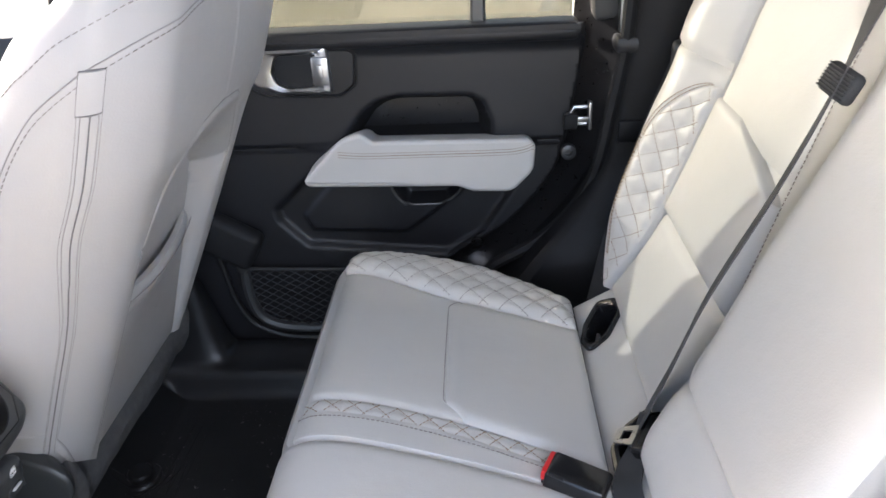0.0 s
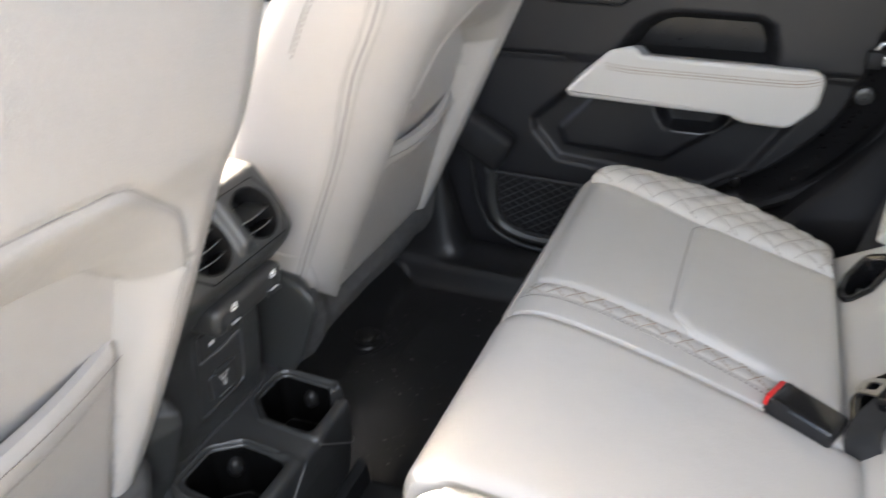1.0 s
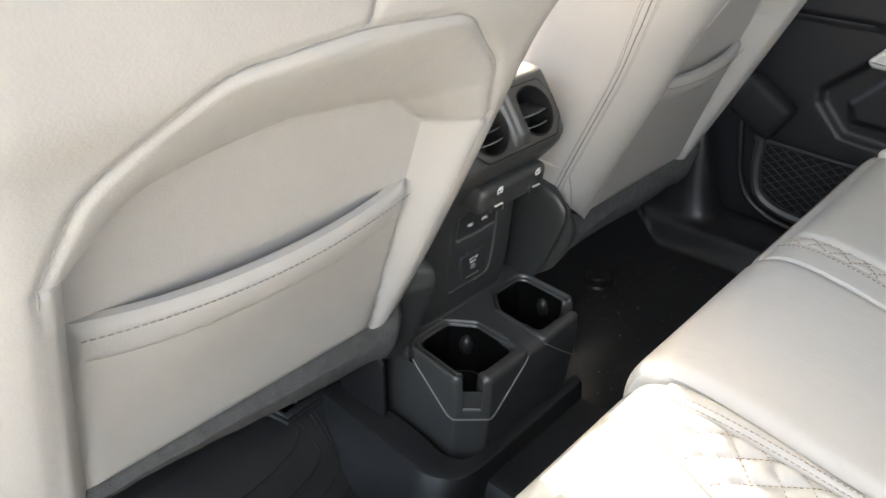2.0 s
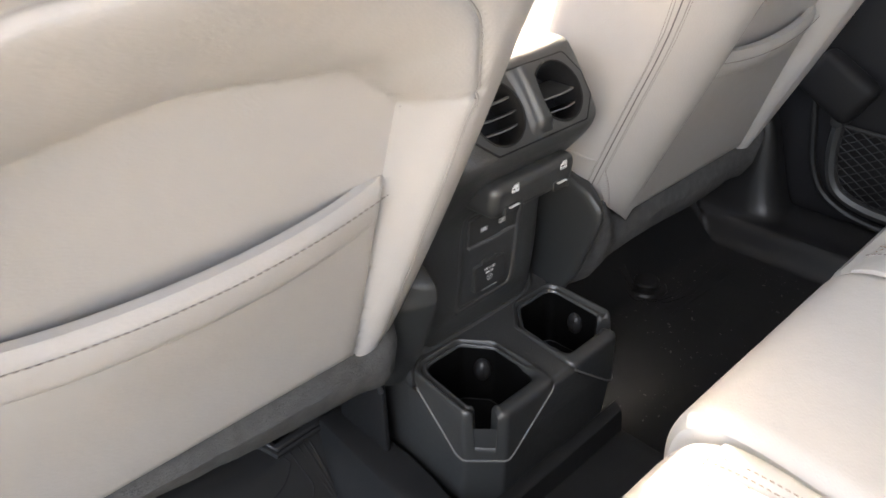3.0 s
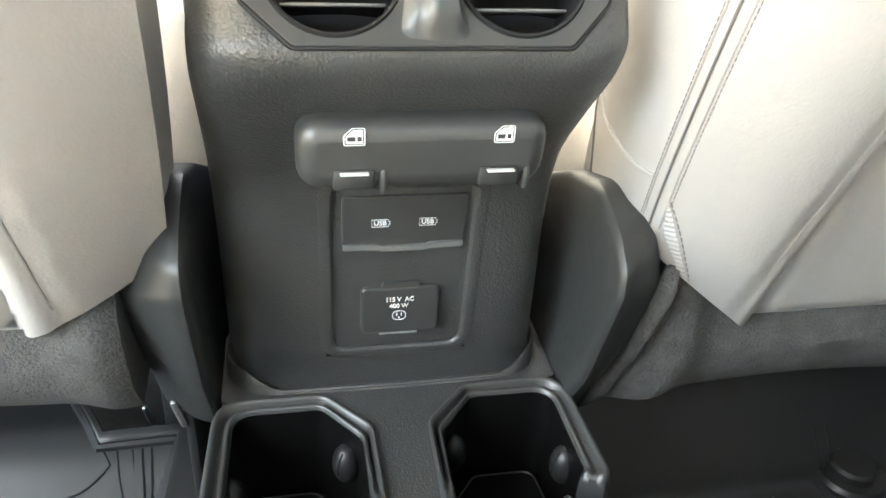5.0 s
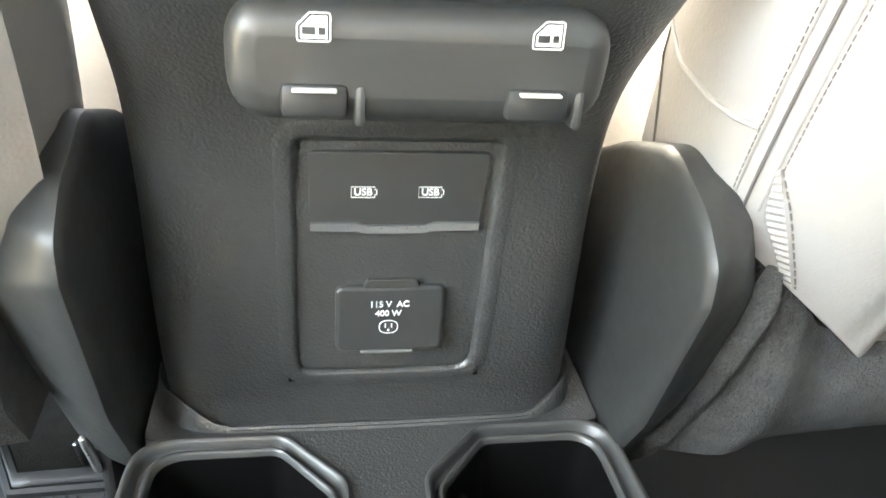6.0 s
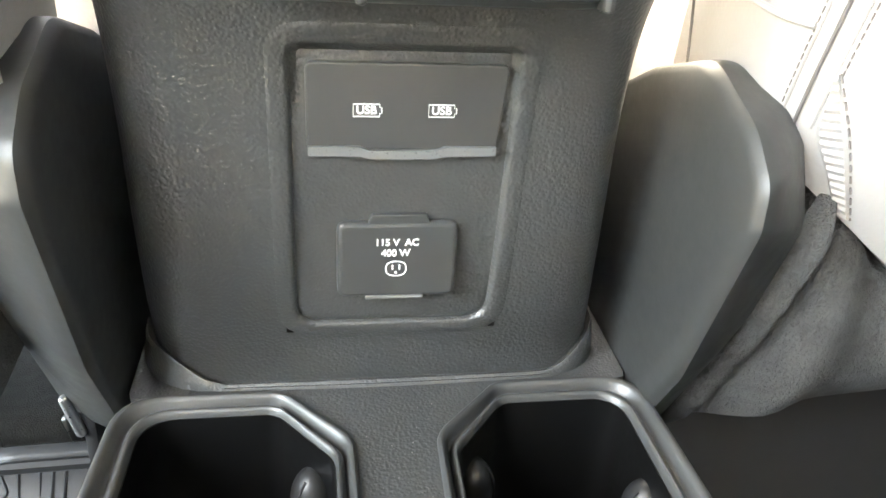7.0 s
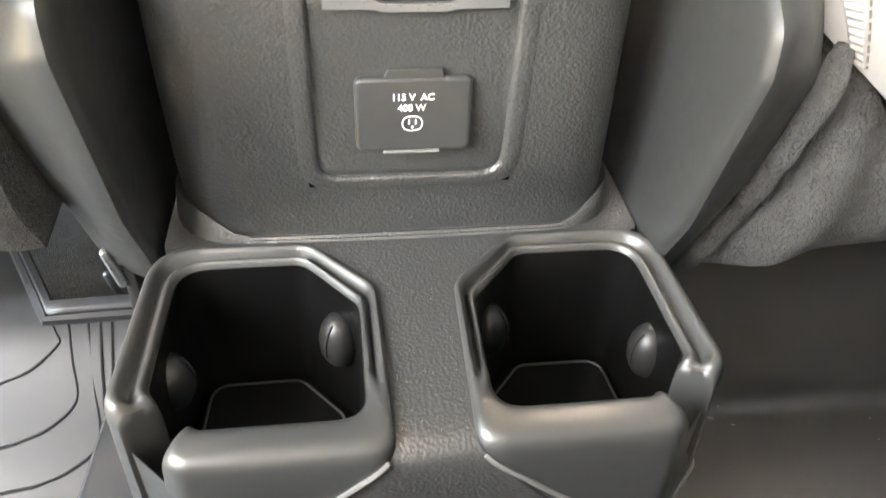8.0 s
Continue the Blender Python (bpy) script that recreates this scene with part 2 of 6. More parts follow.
def quilt(a, b, cell=0.038, groove=0.006):
    """Height of diamond quilting, 0 in the stitched lines and 1 on the pillows; a, b in metres."""
    p, q = (a + b) / cell, (a - b) / cell
    d = min(abs(p - round(p)), abs(q - round(q))) * cell * 0.707
    return 1 - (1 - min(1.0, d / (cell * 0.34))) ** 2


def pad(bm, surf, a0, a1, b0, b1, puff=0.006, edge=0.018, step=0.006, quilted=0.0, cell=0.038, skirt=0.012, out=Vector((0, 0, 1))):
    """An upholstered panel laid on a surface surf(a, b) between bounds in metres; b0 and b1 may be functions of a.
    It swells by puff inside its sewn edges; quilted adds diamond pillows. Returns its surface as a function."""
    fb0 = b0 if callable(b0) else (lambda a: b0)
    fb1 = b1 if callable(b1) else (lambda a: b1)
    nu = max(4, int((a1 - a0) / step))
    wid = max(abs(fb1(lerp(a0, a1, t)) - fb0(lerp(a0, a1, t))) for t in (0, 0.25, 0.5, 0.75, 1))
    nv = max(4, int(wid / step))

    def height(a, b):
        d = min(a - a0, a1 - a, b - fb0(a), fb1(a) - b)
        h = puff * math.sqrt(max(0.0, 1 - (1 - min(1.0, max(0.0, d) / edge)) ** 2))
        if quilted:
            h += quilted * quilt(a, b, cell) * smooth(d / 0.008)
        return h

    def normal(a, b):
        e = 0.002
        n = (surf(a + e, b) - surf(a - e, b)).cross(surf(a, b + e) - surf(a, b - e))
        return n.normalized()

    def place(a, b, lift=0.0):
        n = normal(a, b)
        if n.dot(out) < 0:
            n = -n
        return surf(a, b) + n * (height(a, b) + lift)
    grid = []
    for i in range(nu + 1):
        a = lerp(a0, a1, i / nu)
        row = []
        for j in range(nv + 1):
            b = lerp(fb0(a), fb1(a), j / nv)
            row.append(bm.verts.new(place(a, b)))
        grid.append(row)
    for i in range(nu):
        for j in range(nv):
            bm.faces.new((grid[i][j], grid[i + 1][j], grid[i + 1][j + 1], grid[i][j + 1]))
    # sewn border, turned down into the foam
    ring = [(a0 + (a1 - a0) * i / nu, 0) for i in range(nu)] + [(a1, j / nv) for j in range(nv)] \
        + [(a1 - (a1 - a0) * i / nu, 1) for i in range(nu)] + [(a0, 1 - j / nv) for j in range(nv)]
    rim = [grid[i][0] for i in range(nu)] + [grid[nu][j] for j in range(nv)] + [grid[nu - i][nv] for i in range(nu)] + [grid[0][nv - j] for j in range(nv)]
    low = [bm.verts.new(place(a, lerp(fb0(a), fb1(a), t), -skirt)) for a, t in ring]
    for i in range(len(rim)):
        j = (i + 1) % len(rim)
        bm.faces.new((rim[i], low[i], low[j], rim[j]))
    return place


def inside(poly, x, z):
    """Signed distance to a polygon's edge, positive inside."""
    d, odd = 1e9, False
    n = len(poly)
    for i in range(n):
        (x0, z0), (x1, z1) = poly[i], poly[(i + 1) % n]
        if (z0 > z) != (z1 > z) and x < (x1 - x0) * (z - z0) / (z1 - z0) + x0:
            odd = not odd
        L = max(1e-12, (x1 - x0) ** 2 + (z1 - z0) ** 2)
        q = max(0, min(1, ((x - x0) * (x1 - x0) + (z - z0) * (z1 - z0)) / L))
        d = min(d, math.hypot(x - x0 - q * (x1 - x0), z - z0 - q * (z1 - z0)))
    return d if odd else -d


def tree_of(ob):
    """Search tree over a mesh, to lay threads on its surface."""
    return BVHTree.FromPolygons([v.co.copy() for v in ob.data.vertices], [tuple(p.vertices) for p in ob.data.polygons])


def drape(tree, pts, lift=0.0004):
    out = []
    for p in pts:
        co, nrm, _, _ = tree.find_nearest(Vector(p))
        side = 1 if nrm.dot(Vector(p) - co) >= 0 or (Vector(p) - co).length < 0.002 else -1
        out.append(co + nrm * lift)
    return out


def text(name, words, size, m, mat, parent, thick=0.0002, bold=0.0):
    cu = bpy.data.curves.new(name, "FONT")
    cu.body, cu.size, cu.extrude, cu.align_x, cu.align_y, cu.offset = words, size, thick, "CENTER", "CENTER", bold
    tmp = new(name + "_tmp", cu)
    bpy.context.view_layer.update()
    me = bpy.data.meshes.new_from_object(tmp.evaluated_get(bpy.context.evaluated_depsgraph_get()))
    bpy.data.objects.remove(tmp)
    bpy.data.curves.remove(cu)
    me.transform(m)
    me.materials.clear()
    me.materials.append(mat)
    ob = new(name, me)
    ob.parent = parent
    ob.matrix_parent_inverse = Matrix.Translation(-parent.location) if parent.type == "EMPTY" else Matrix()
    return ob


# ---- setting: ground and body shell ----
def ground():
    bm = bmesh.new()
    bmesh.ops.create_grid(bm, x_segments=2, y_segments=2, size=400)
    bmesh.ops.translate(bm, vec=(0, 0, -0.62), verts=bm.verts)
    tagged(finish("ground", bm, SAND), "pale dry sandy ground outside the car", "ground", kind="structure")


# Unseen shell: roof height, rails, pillars and openings are set to shape the light.
def shell():
    def wall(name, label, boxes, mat, cat):
        bm = bmesh.new()
        for c, s in boxes:
            rbox(bm, c, s, 0.006, 1)
        return tagged(finish(name, bm, mat), label, cat, kind="structure")
    bm = bmesh.new()
    rbox(bm, (-0.25, 0, -0.06), (2.3, 1.6, 0.06), 0.01, 1)
    tagged(finish("floor", bm, CARPET), "dark carpeted car floor pan under the mats", "floor", kind="structure")
    bm = bmesh.new()
    rbox(bm, (-0.15, 0, 1.40), (2.1, 1.56, 0.05), 0.01, 1)
    tagged(finish("ceiling", bm, HEADLINER), "black fabric roof, unseen, closing off light from above", "ceiling", kind="structure")
    wall("wall_right", "black body side with sill, its unseen pillars and rail shaping the sun",
         [((-0.3, 0.83, -0.03), (2.2, 0.10, 0.12)), ((-0.52, 0.80, 0.69), (0.14, 0.07, 1.33)),
          ((-0.1, 0.79, 1.27), (1.9, 0.07, 0.22)), ((0.62, 0.80, 0.33), (0.60, 0.06, 0.66)), ((0.86, 0.80, 0.96), (0.08, 0.06, 0.70))], BODYPAINT, "car body")
    wall("wall_left", "black body side round the open rear door",
         [((-0.3, -0.83, -0.03), (2.2, 0.10, 0.12)), ((-0.56, -0.80, 0.69), (0.12, 0.07, 1.33)),
          ((-0.1, -0.79, 1.34), (1.9, 0.07, 0.08)), ((0.62, -0.80, 0.33), (0.55, 0.06, 0.66)), ((0.39, -0.80, 0.97), (0.08, 0.06, 0.70)), ((0.86, -0.80, 0.96), (0.08, 0.06, 0.70))], BODYPAINT, "car body")
    wall("wall_rear", "black rear body panel behind the bench", [((0.88, 0, 0.30), (0.05, 1.6, 0.70)), ((0.88, 0, 1.33), (0.05, 1.6, 0.10))], BODYPAINT, "car body")
    wall("wall_front", "black firewall and dashboard base", [((-1.40, 0, 0.35), (0.08, 1.6, 0.75)), ((-1.25, 0, 0.62), (0.35, 1.5, 0.20))], DOORSKIN, "dashboard")


# ---- rubber floor liner ----
def mat_height(x, y):
    ay = abs(y)
    z = 0.0
    z += 0.060 * smooth((0.125 - ay) / 0.03)                                   # tunnel
    z = max(z, 0.088 * smooth(((-0.45 if y > 0 else -0.405) - x) / 0.12) * smooth((ay - 0.10) / 0.05))  # front rise under the seats
    if y > 0:
        z = max(z, 0.046 * smooth((ay - 0.632) / 0.035) + 0.018 * smooth((ay - 0.67) / 0.065))   # sill side by the shut door
        z += 0.16 * smooth((-0.375 - x) / 0.07) * smooth((ay - 0.668) / 0.05)                     # foot of the pillar
    else:
        z = max(z, 0.11 * smooth((ay - 0.645) / 0.085))                          # sill side by the open door
    z += (0.007 if y > 0 else 0.012) * smooth(1 - abs(ay - 0.655 + 0.10 * (x + 0.3) ** 2) / 0.010)
    return z


CUTOUT = [(-0.66, -0.298), (-0.501, -0.211), (-0.503, -0.128), (-0.66, -0.128)]


def floor_liner():
    t = thing("floor_liner", "black moulded rubber rear floor liner, scuffed and dusty", "floor mat", (-0.25, 0, 0))
    bm = bmesh.new()
    nx, ny = 170, 330
    g = []
    for i in range(nx + 1):
        x = lerp(-0.60, 0.06, i / nx)
        g.append([bm.verts.new((x, lerp(-0.735, 0.735, j / ny), mat_height(x, lerp(-0.735, 0.735, j / ny)))) for j in range(ny + 1)])
    for i in range(nx):
        for j in range(ny):
            x, y = lerp(-0.60, 0.06, (i + 0.5) / nx), lerp(-0.735, 0.735, (j + 0.5) / ny)
            if abs(y) < 0.118 and x < -0.30:
                continue
            if inside(CUTOUT, x, y) > 0.0055:
                continue
            bm.faces.new((g[i][j], g[i + 1][j], g[i + 1][j + 1], g[i][j + 1]))
    part("liner_sheet", bm, RUBBER, t)
    bm = bmesh.new()
    # moulded rim that hugs the foot of the console
    inner = spline([(-0.505, -0.120, 0.090), (-0.405, -0.1135, 0.088), (-0.357, -0.1165, 0.087), (-0.322, -0.1200, 0.086), (-0.298, -0.106, 0.086), (-0.2945, -0.04, 0.087), (-0.2945, 0.104, 0.088)], 70)
    outer = spline([(-0.505, -0.152, 0.089), (-0.429, -0.1550, 0.087), (-0.372, -0.1570, 0.085), (-0.316, -0.1575, 0.085), (-0.2825, -0.132, 0.085), (-0.2775, -0.04, 0.086), (-0.2790, 0.097, 0.087)], 70)
    loops = []
    for i, (p, q) in enumerate(zip(inner, outer)):
        n = (q - p).normalized()
        n.z = 0
        spread = lerp(0.026, 0.010, smooth((i - 30) / 15))
        down = lambda v: Vector((0, 0, -v))
        loops.append([p + down(0.088), p + down(0.003), p + n * 0.003, q - n * 0.004 + Vector((0, 0, 0.0008)), q + down(0.001), q + n * 0.0022 + down(0.005), q + n * spread * 0.55 + down(0.030), q + n * spread * 0.85 + down(0.060), q + n * (spread + 0.004) + down(0.088)])
    loft(bm, loops)
    part("raised_lip", bm, RUBBER, t)
    bm = bmesh.new()
    rim = [(-0.600, -0.2655), (-0.501, -0.211), (-0.5015, -0.200), (-0.503, -0.128)]
    rim = [Vector(rim[0]).lerp(Vector(rim[1]), k / 12) for k in range(12)] + [Vector(p) for p in rim[1:3]] + [Vector(rim[2]).lerp(Vector(rim[3]), k / 8) for k in range(1, 9)]
    tube(bm, [(p[0], p[1], mat_height(p[0], p[1]) + 0.0005) for p in rim], 0.0042, 8)
    off = lambda p, d: (p[0] - d, p[1] + 0.35 * d)
    flat = [[Vector((*off(p, d), mat_height(*off(p, d)) + h)) for p in rim] for d, h in ((-0.001, 0.0), (0.001, 0.0045), (0.0025, 0.0056), (0.007, 0.0056), (0.0085, 0.0045), (0.0095, -0.006), (0.0095, -0.030))]
    loft(bm, flat, False, False, False)
    part("cutout_rim", bm, RUBBER, t)
    for sy in (1, -1):
        for k in range(5 if sy < 0 else 3):
            y0 = (0.208, 0.198, 0.187, 0.1795, 0.174)[k] if sy < 0 else 0.40 + 0.0125 * k
            bend = (-0.490, -0.466, -0.448, -0.430, -0.412)[k] if sy < 0 else -0.452 + 0.016 * k
            foot = [(-0.4985, y0), (lerp(-0.4985, bend, 0.5), y0 - 0.003), (bend, y0 - 0.005), (bend + 0.010, y0 + 0.010), (bend + 0.016, y0 + 0.030)]
            run = [foot[-1], (bend + 0.020, y0 + 0.06), (bend + 0.026, 0.40), (bend + 0.034, 0.58)]
            wob = lambda x, y: 0.0022 * noise.noise((x * 26, y * 26, k * 3.1))
            lay = lambda pts, n, h: [(x + wob(x, y), sy * (y + wob(y, x)), mat_height(x, sy * y) + h) for x, y in spline2(pts, n)]
            # raised near-black thread paints the shade of an engraved groove
            bm = bmesh.new()
            tube(bm, lay(foot, 40, 0.0001), 0.0009, 5)
            part("groove_shade", bm, DARKVOID, t)
            bm = bmesh.new()
            tube(bm, lay(run, 60, 0.0), 0.0012 if sy < 0 else 0.0008, 6)
            part("raised_rib", bm, RUBBER, t)
        if sy < 0:
            for k in range(4):
                bm = bmesh.new()
                x0 = -0.385 + 0.022 * k
                tube(bm, [(x0 + 0.006 * noise.noise((y * 14, k, 0)), -y, mat_height(x0, -y) - 0.0004) for y in [lerp(0.215 + 0.01 * k, 0.60, i / 40) for i in range(41)]], 0.0018, 8, flat=0.8)
                part("raised_rib", bm, RUBBER, t)
        bm = bmesh.new()
        lathe = [(0.0, 0.014), (0.018, 0.014), (0.021, 0.011), (0.021, 0.004), (0.030, 0.004), (0.033, 0.0), (0.033, -0.004)]
        loft(bm, [[(-0.462 + r * math.cos(a), sy * 0.435 + r * math.sin(a), z + mat_height(-0.462, sy * 0.435)) for a in [2 * math.pi * k / 28 for k in range(28)]] for r, z in lathe[1:]][::-1])
        part("retention_knob", bm, RUBBER, t, "round black retention knob")


def crumbs():
    """Dust and grit on the rubber mat, too small and many to count."""
    rnd = random.Random(5)
    bm = bmesh.new()
    for _ in range(420):
        x, y = rnd.uniform(-0.47, -0.12), 0.18 + 0.44 * rnd.random() ** 0.8
        if noise.noise((x * 9, y * 9, 2)) < -0.05:
            continue
        r = 0.0005 + 0.0011 * rnd.random() ** 3
        a = rnd.uniform(0, 6.3)
        c = Vector((x, y, mat_height(x, y)))
        ln = rnd.uniform(1, 2.6)
        ring = [c + Vector((r * ln * math.cos(k) * math.cos(a) - r * math.sin(k) * math.sin(a), r * ln * math.cos(k) * math.sin(a) + r * math.sin(k) * math.cos(a), 0.0001)) for k in (0, 1.2, 2.3, 3.4, 4.6, 5.5)]
        vs = [bm.verts.new(p) for p in ring]
        top = bm.verts.new(c + Vector((0, 0, r * 0.6)))
        for k in range(6):
            bm.faces.new((vs[k], vs[(k + 1) % 6], top))
    for _ in range(46):
        x, y = rnd.uniform(-0.392, -0.292), rnd.gauss(0, 0.012)
        r = rnd.uniform(0.0002, 0.0005)
        c = Vector((x, max(-0.03, min(0.03, y)) if x < -0.37 else max(-0.011, min(0.011, y)), 0.2 - 0.08 * (x + 0.39) - 0.0003))
        vs = [bm.verts.new(c + Vector((r * math.cos(k), r * math.sin(k) * 0.7, 0))) for k in (0, 1.3, 2.4, 3.6, 4.9)]
        top = bm.verts.new(c + Vector((0, 0, r)))
        for k in range(5):
            bm.faces.new((vs[k], vs[(k + 1) % 5], top))
    tagged(finish("dust_crumbs", bm, DUST), "pale dust and grit on the rubber mat and console", "dust", kind="stuff")


# ---- front seats ----
SEAT_Y = {1: 0.345, -1: 0.334}


def seat_plane(z):
    return -0.456 + 0.318 * z


def seat_crest(z):
    return table([0.24, 0.30, 0.40, 0.50, 0.58, 0.64, 0.75, 0.90, 1.02], [-0.368, -0.344, -0.299, -0.254, -0.218, -0.188, -0.150, -0.105, -0.075], z)


def seat_half(z):
    return table([0.25, 0.30, 0.36, 0.45, 0.55, 0.70, 0.78, 0.81, 0.84], [0.195, 0.213, 0.222, 0.229, 0.233, 0.236, 0.225, 0.205, 0.150], z)


ARCH = [(p[0], p[1]) for p in rounded([(-0.172, 0.1), (-0.170, 0.532), (-0.148, 0.585), (-0.083, 0.634), (0.0, 0.6405), (0.083, 0.634), (0.148, 0.585), (0.170, 0.532), (0.172, 0.1)], [0, 0.05, 0.05, 0.05, 0.2, 0.05, 0.05, 0.05, 0], 4)]
PANEL = [(p[0], p[1]) for p in rounded([(-0.1465, 0.1), (-0.1465, 0.524), (-0.104, 0.556), (0.0, 0.570), (0.104, 0.556), (0.1465, 0.524), (0.1465, 0.1)], [0, 0.012, 0.03, 0.2, 0.03, 0.012, 0], 4)]
SEAT_FOOT = {1: 0.252, -1: 0.279}
FEAT = {1: 0.001, -1: 0.0}    # pocket and arch sit this far inboard of the seat's middle


SPAN = {1: 0.89, -1: 1.0}      # the passenger seat's sunk panel is narrower


def seat_recess(l, z):
    """How deep the rear of the backrest is let in at (l, z), as a share from crest to back plane:
    a thick rolled arch above, short flanks at the sides, both ending in a crease along the sunk panel."""
    a = abs(l)
    if a > 0.175 or z > 0.645:
        return 0.0, -1.0
    if z < 0.50:
        da, dp = 0.172 - a, 0.1465 - a
    else:
        da, dp = inside(ARCH, l, z), inside(PANEL, l, z)
    if da <= 0:
        return 0.0, da
    if dp >= 0:
        return 1.0, da
    q = da / (da - dp)
    return 1 - (1 - q ** 2.3) ** 0.62, da


def seat_rear(l, z, sy):
    f = (l + FEAT[sy]) / SPAN[sy]
    hw = seat_half(z)
    c = seat_crest(z)
    roll = max(0.0, (abs(l) - (hw - 0.065)) / 0.065)
    c -= 0.038 * (roll * roll if sy > 0 or l < 0 else 0.35 * roll + 0.65 * roll * roll)
    c += 0.006 * smooth((z - 0.60) / 0.03) * smooth((0.80 - z) / 0.1) * (1 - (l / 0.25) ** 2)
    k, d = seat_recess(f, z)
    x = lerp(c, min(c, seat_plane(z)), k)
    x -= 0.0022 * max(0.0, 1 - abs(abs(f) - 0.1665) / 0.004) * smooth((0.53 - z) / 0.02)
    # sewn grooves: along the arch, down its sides and down the middle of the upper back
    x -= 0.0040 * max(0.0, 1 - abs(d) / 0.005) * (0.35 + 0.65 * smooth((z - 0.50) / 0.05))
    x -= 0.0030 * max(0.0, 1 - abs(z - 0.528 - 0.25 * (abs(f) - 0.147)) / 0.004) * smooth((abs(f) - 0.144) / 0.004) * smooth((0.176 - abs(f)) / 0.006)
    if z > 0.641:
        x -= 0.003 * max(0.0, 1 - abs(f) / 0.004)
    return x


def front_seat(sy):
    cy = sy * SEAT_Y[sy]
    base = (-0.45, cy, 0.12)
    t = thing("front_seat", "light grey leather front passenger seat with a rear map pocket" if sy > 0 else
              "light grey leather driver seat, its back with a wide map pocket", "car seat", base, "front seats")
    bm = bmesh.new()
    zs = [lerp(0, 1, i / 200) for i in range(201)]
    nl = 150
    loops = []
    for s in zs:
        lp = []
        for j in range(nl + 1):
            l = lerp(-1, 1, j / nl)
            zb = SEAT_FOOT[sy] + (0.313 - SEAT_FOOT[sy]) * max(0.0, abs(l) - 0.72) / 0.28
            z = lerp(zb, 0.84, s)
            hw = seat_half(z)
            lp.append(Vector((seat_rear(l * hw, z, sy), cy + l * hw, z)))
        zb = 0.313
        z = lerp(zb, 0.84, s)
        hw = seat_half(z)
        e = seat_crest(z) - 0.038
        fd = table([0.25, 0.40, 0.50, 0.57, 0.646, 0.70, 0.755, 0.784, 0.84], [0.74, 0.80, 0.88, 0.90, 0.84, 0.70, 0.55, 0.34, 0.20], z)
        for dx, k in ((-0.012, 1.018), (-0.035, 1.03), (-0.07, 1.03), (-0.11, 1.0), (-0.15, 0.93), (-0.165, 0.84), (-0.15, 0.72), (-0.12, 0.55), (-0.11, 0.3)):
            lp.append(Vector((e + dx * fd, cy + hw * k, z)))
        for dx, k in ((-0.11, 0.3), (-0.12, 0.55), (-0.15, 0.72), (-0.165, 0.84), (-0.15, 0.93), (-0.11, 1.0), (-0.07, 1.03), (-0.035, 1.03), (-0.012, 1.018)):
            lp.append(Vector((e + dx * fd, cy - hw * k, z)))
        if sy < 0:
            # the driver seat's inboard flank is flatter
            for p in lp[nl + 1:nl + 6]:
                p.y -= 0.009 * smooth((0.54 - z) / 0.08)
        loops.append(lp)
    top = loops[-1]
    c = sum(top, Vector()) / len(top)
    loops += [[p.lerp(c, 0.12) + Vector((0, 0, 0.02)) for p in top], [p.lerp(c, 0.4) + Vector((0, 0, 0.036)) for p in top]]
    loft(bm, loops)
    back = part("backrest", bm, BACKVINYL, t, angle=60)
    out = Vector((1, 0, -0.3))
    cf = cy - FEAT[sy]
    wide_by = SPAN[sy]
    rear = lambda f, z: seat_rear(f * wide_by - FEAT[sy], z, sy)
    surf = lambda l, z: Vector((seat_plane(z), cf + l * wide_by, z))
    # map pocket: loose lower panel with a rolled and stitched top edge
    bm = bmesh.new()
    sag = lambda l: (0.443 if sy > 0 else 0.456) + 0.012 * (l / 0.15) ** 2
    loose = lambda l, z: surf(l, z) + Vector((0.013 * max(0.0, 1 - (l / 0.146) ** 2) * smooth((z - 0.34) / 0.11), 0, 0))
    pad(bm, loose, -0.145, 0.145, SEAT_FOOT[sy] + 0.004, lambda l: sag(l), 0.006, 0.016, 0.007, out=out, skirt=0.004)
    pocket = part("map_pocket", bm, BACKVINYL, back, "loose leather map pocket")
    bm = bmesh.new()
    pad(bm, lambda l, z: loose(l, z) + Vector((0.005 * (1 - (l / 0.1435) ** 4), 0, 0)), -0.143, 0.143, lambda l: sag(l) - (0.028 if sy > 0 else 0.036), lambda l: sag(l) + 0.001, 0.006, 0.014, 0.004, out=out, skirt=0.006)
    part("pocket_hem", bm, BACKVINYL, pocket)
    edge = [loose(l, sag(l) - 0.008) + Vector((0.0045, 0, 0.001)) for l in [lerp(-0.140, 0.140, i / 40) for i in range(41)]]
    bm = bmesh.new()
    dashes(bm, [p + Vector((0.0068, 0, -0.002)) for p in edge], 0.0005)
    tagged(part("hem_stitching", bm, GREYTHREAD, pocket), kind="stuff")
    # seam line where panel meets bolsters, the crease's shade put into its grey
    for s in (-1, 1):
        bm = bmesh.new()
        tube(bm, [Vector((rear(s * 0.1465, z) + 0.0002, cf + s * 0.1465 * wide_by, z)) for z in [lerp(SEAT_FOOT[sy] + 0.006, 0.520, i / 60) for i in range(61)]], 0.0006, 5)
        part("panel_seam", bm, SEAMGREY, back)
    # sewn seams round the arch and the recess, crease shade painted as grey lines
    bm = bmesh.new()
    rc = [Vector(p) for p in ARCH if p[1] > 0.45]
    path = [a.lerp(b, k / 5) for a, b in zip(rc, rc[1:]) for k in range(5)]
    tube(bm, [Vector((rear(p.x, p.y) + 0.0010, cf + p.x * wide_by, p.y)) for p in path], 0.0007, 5)
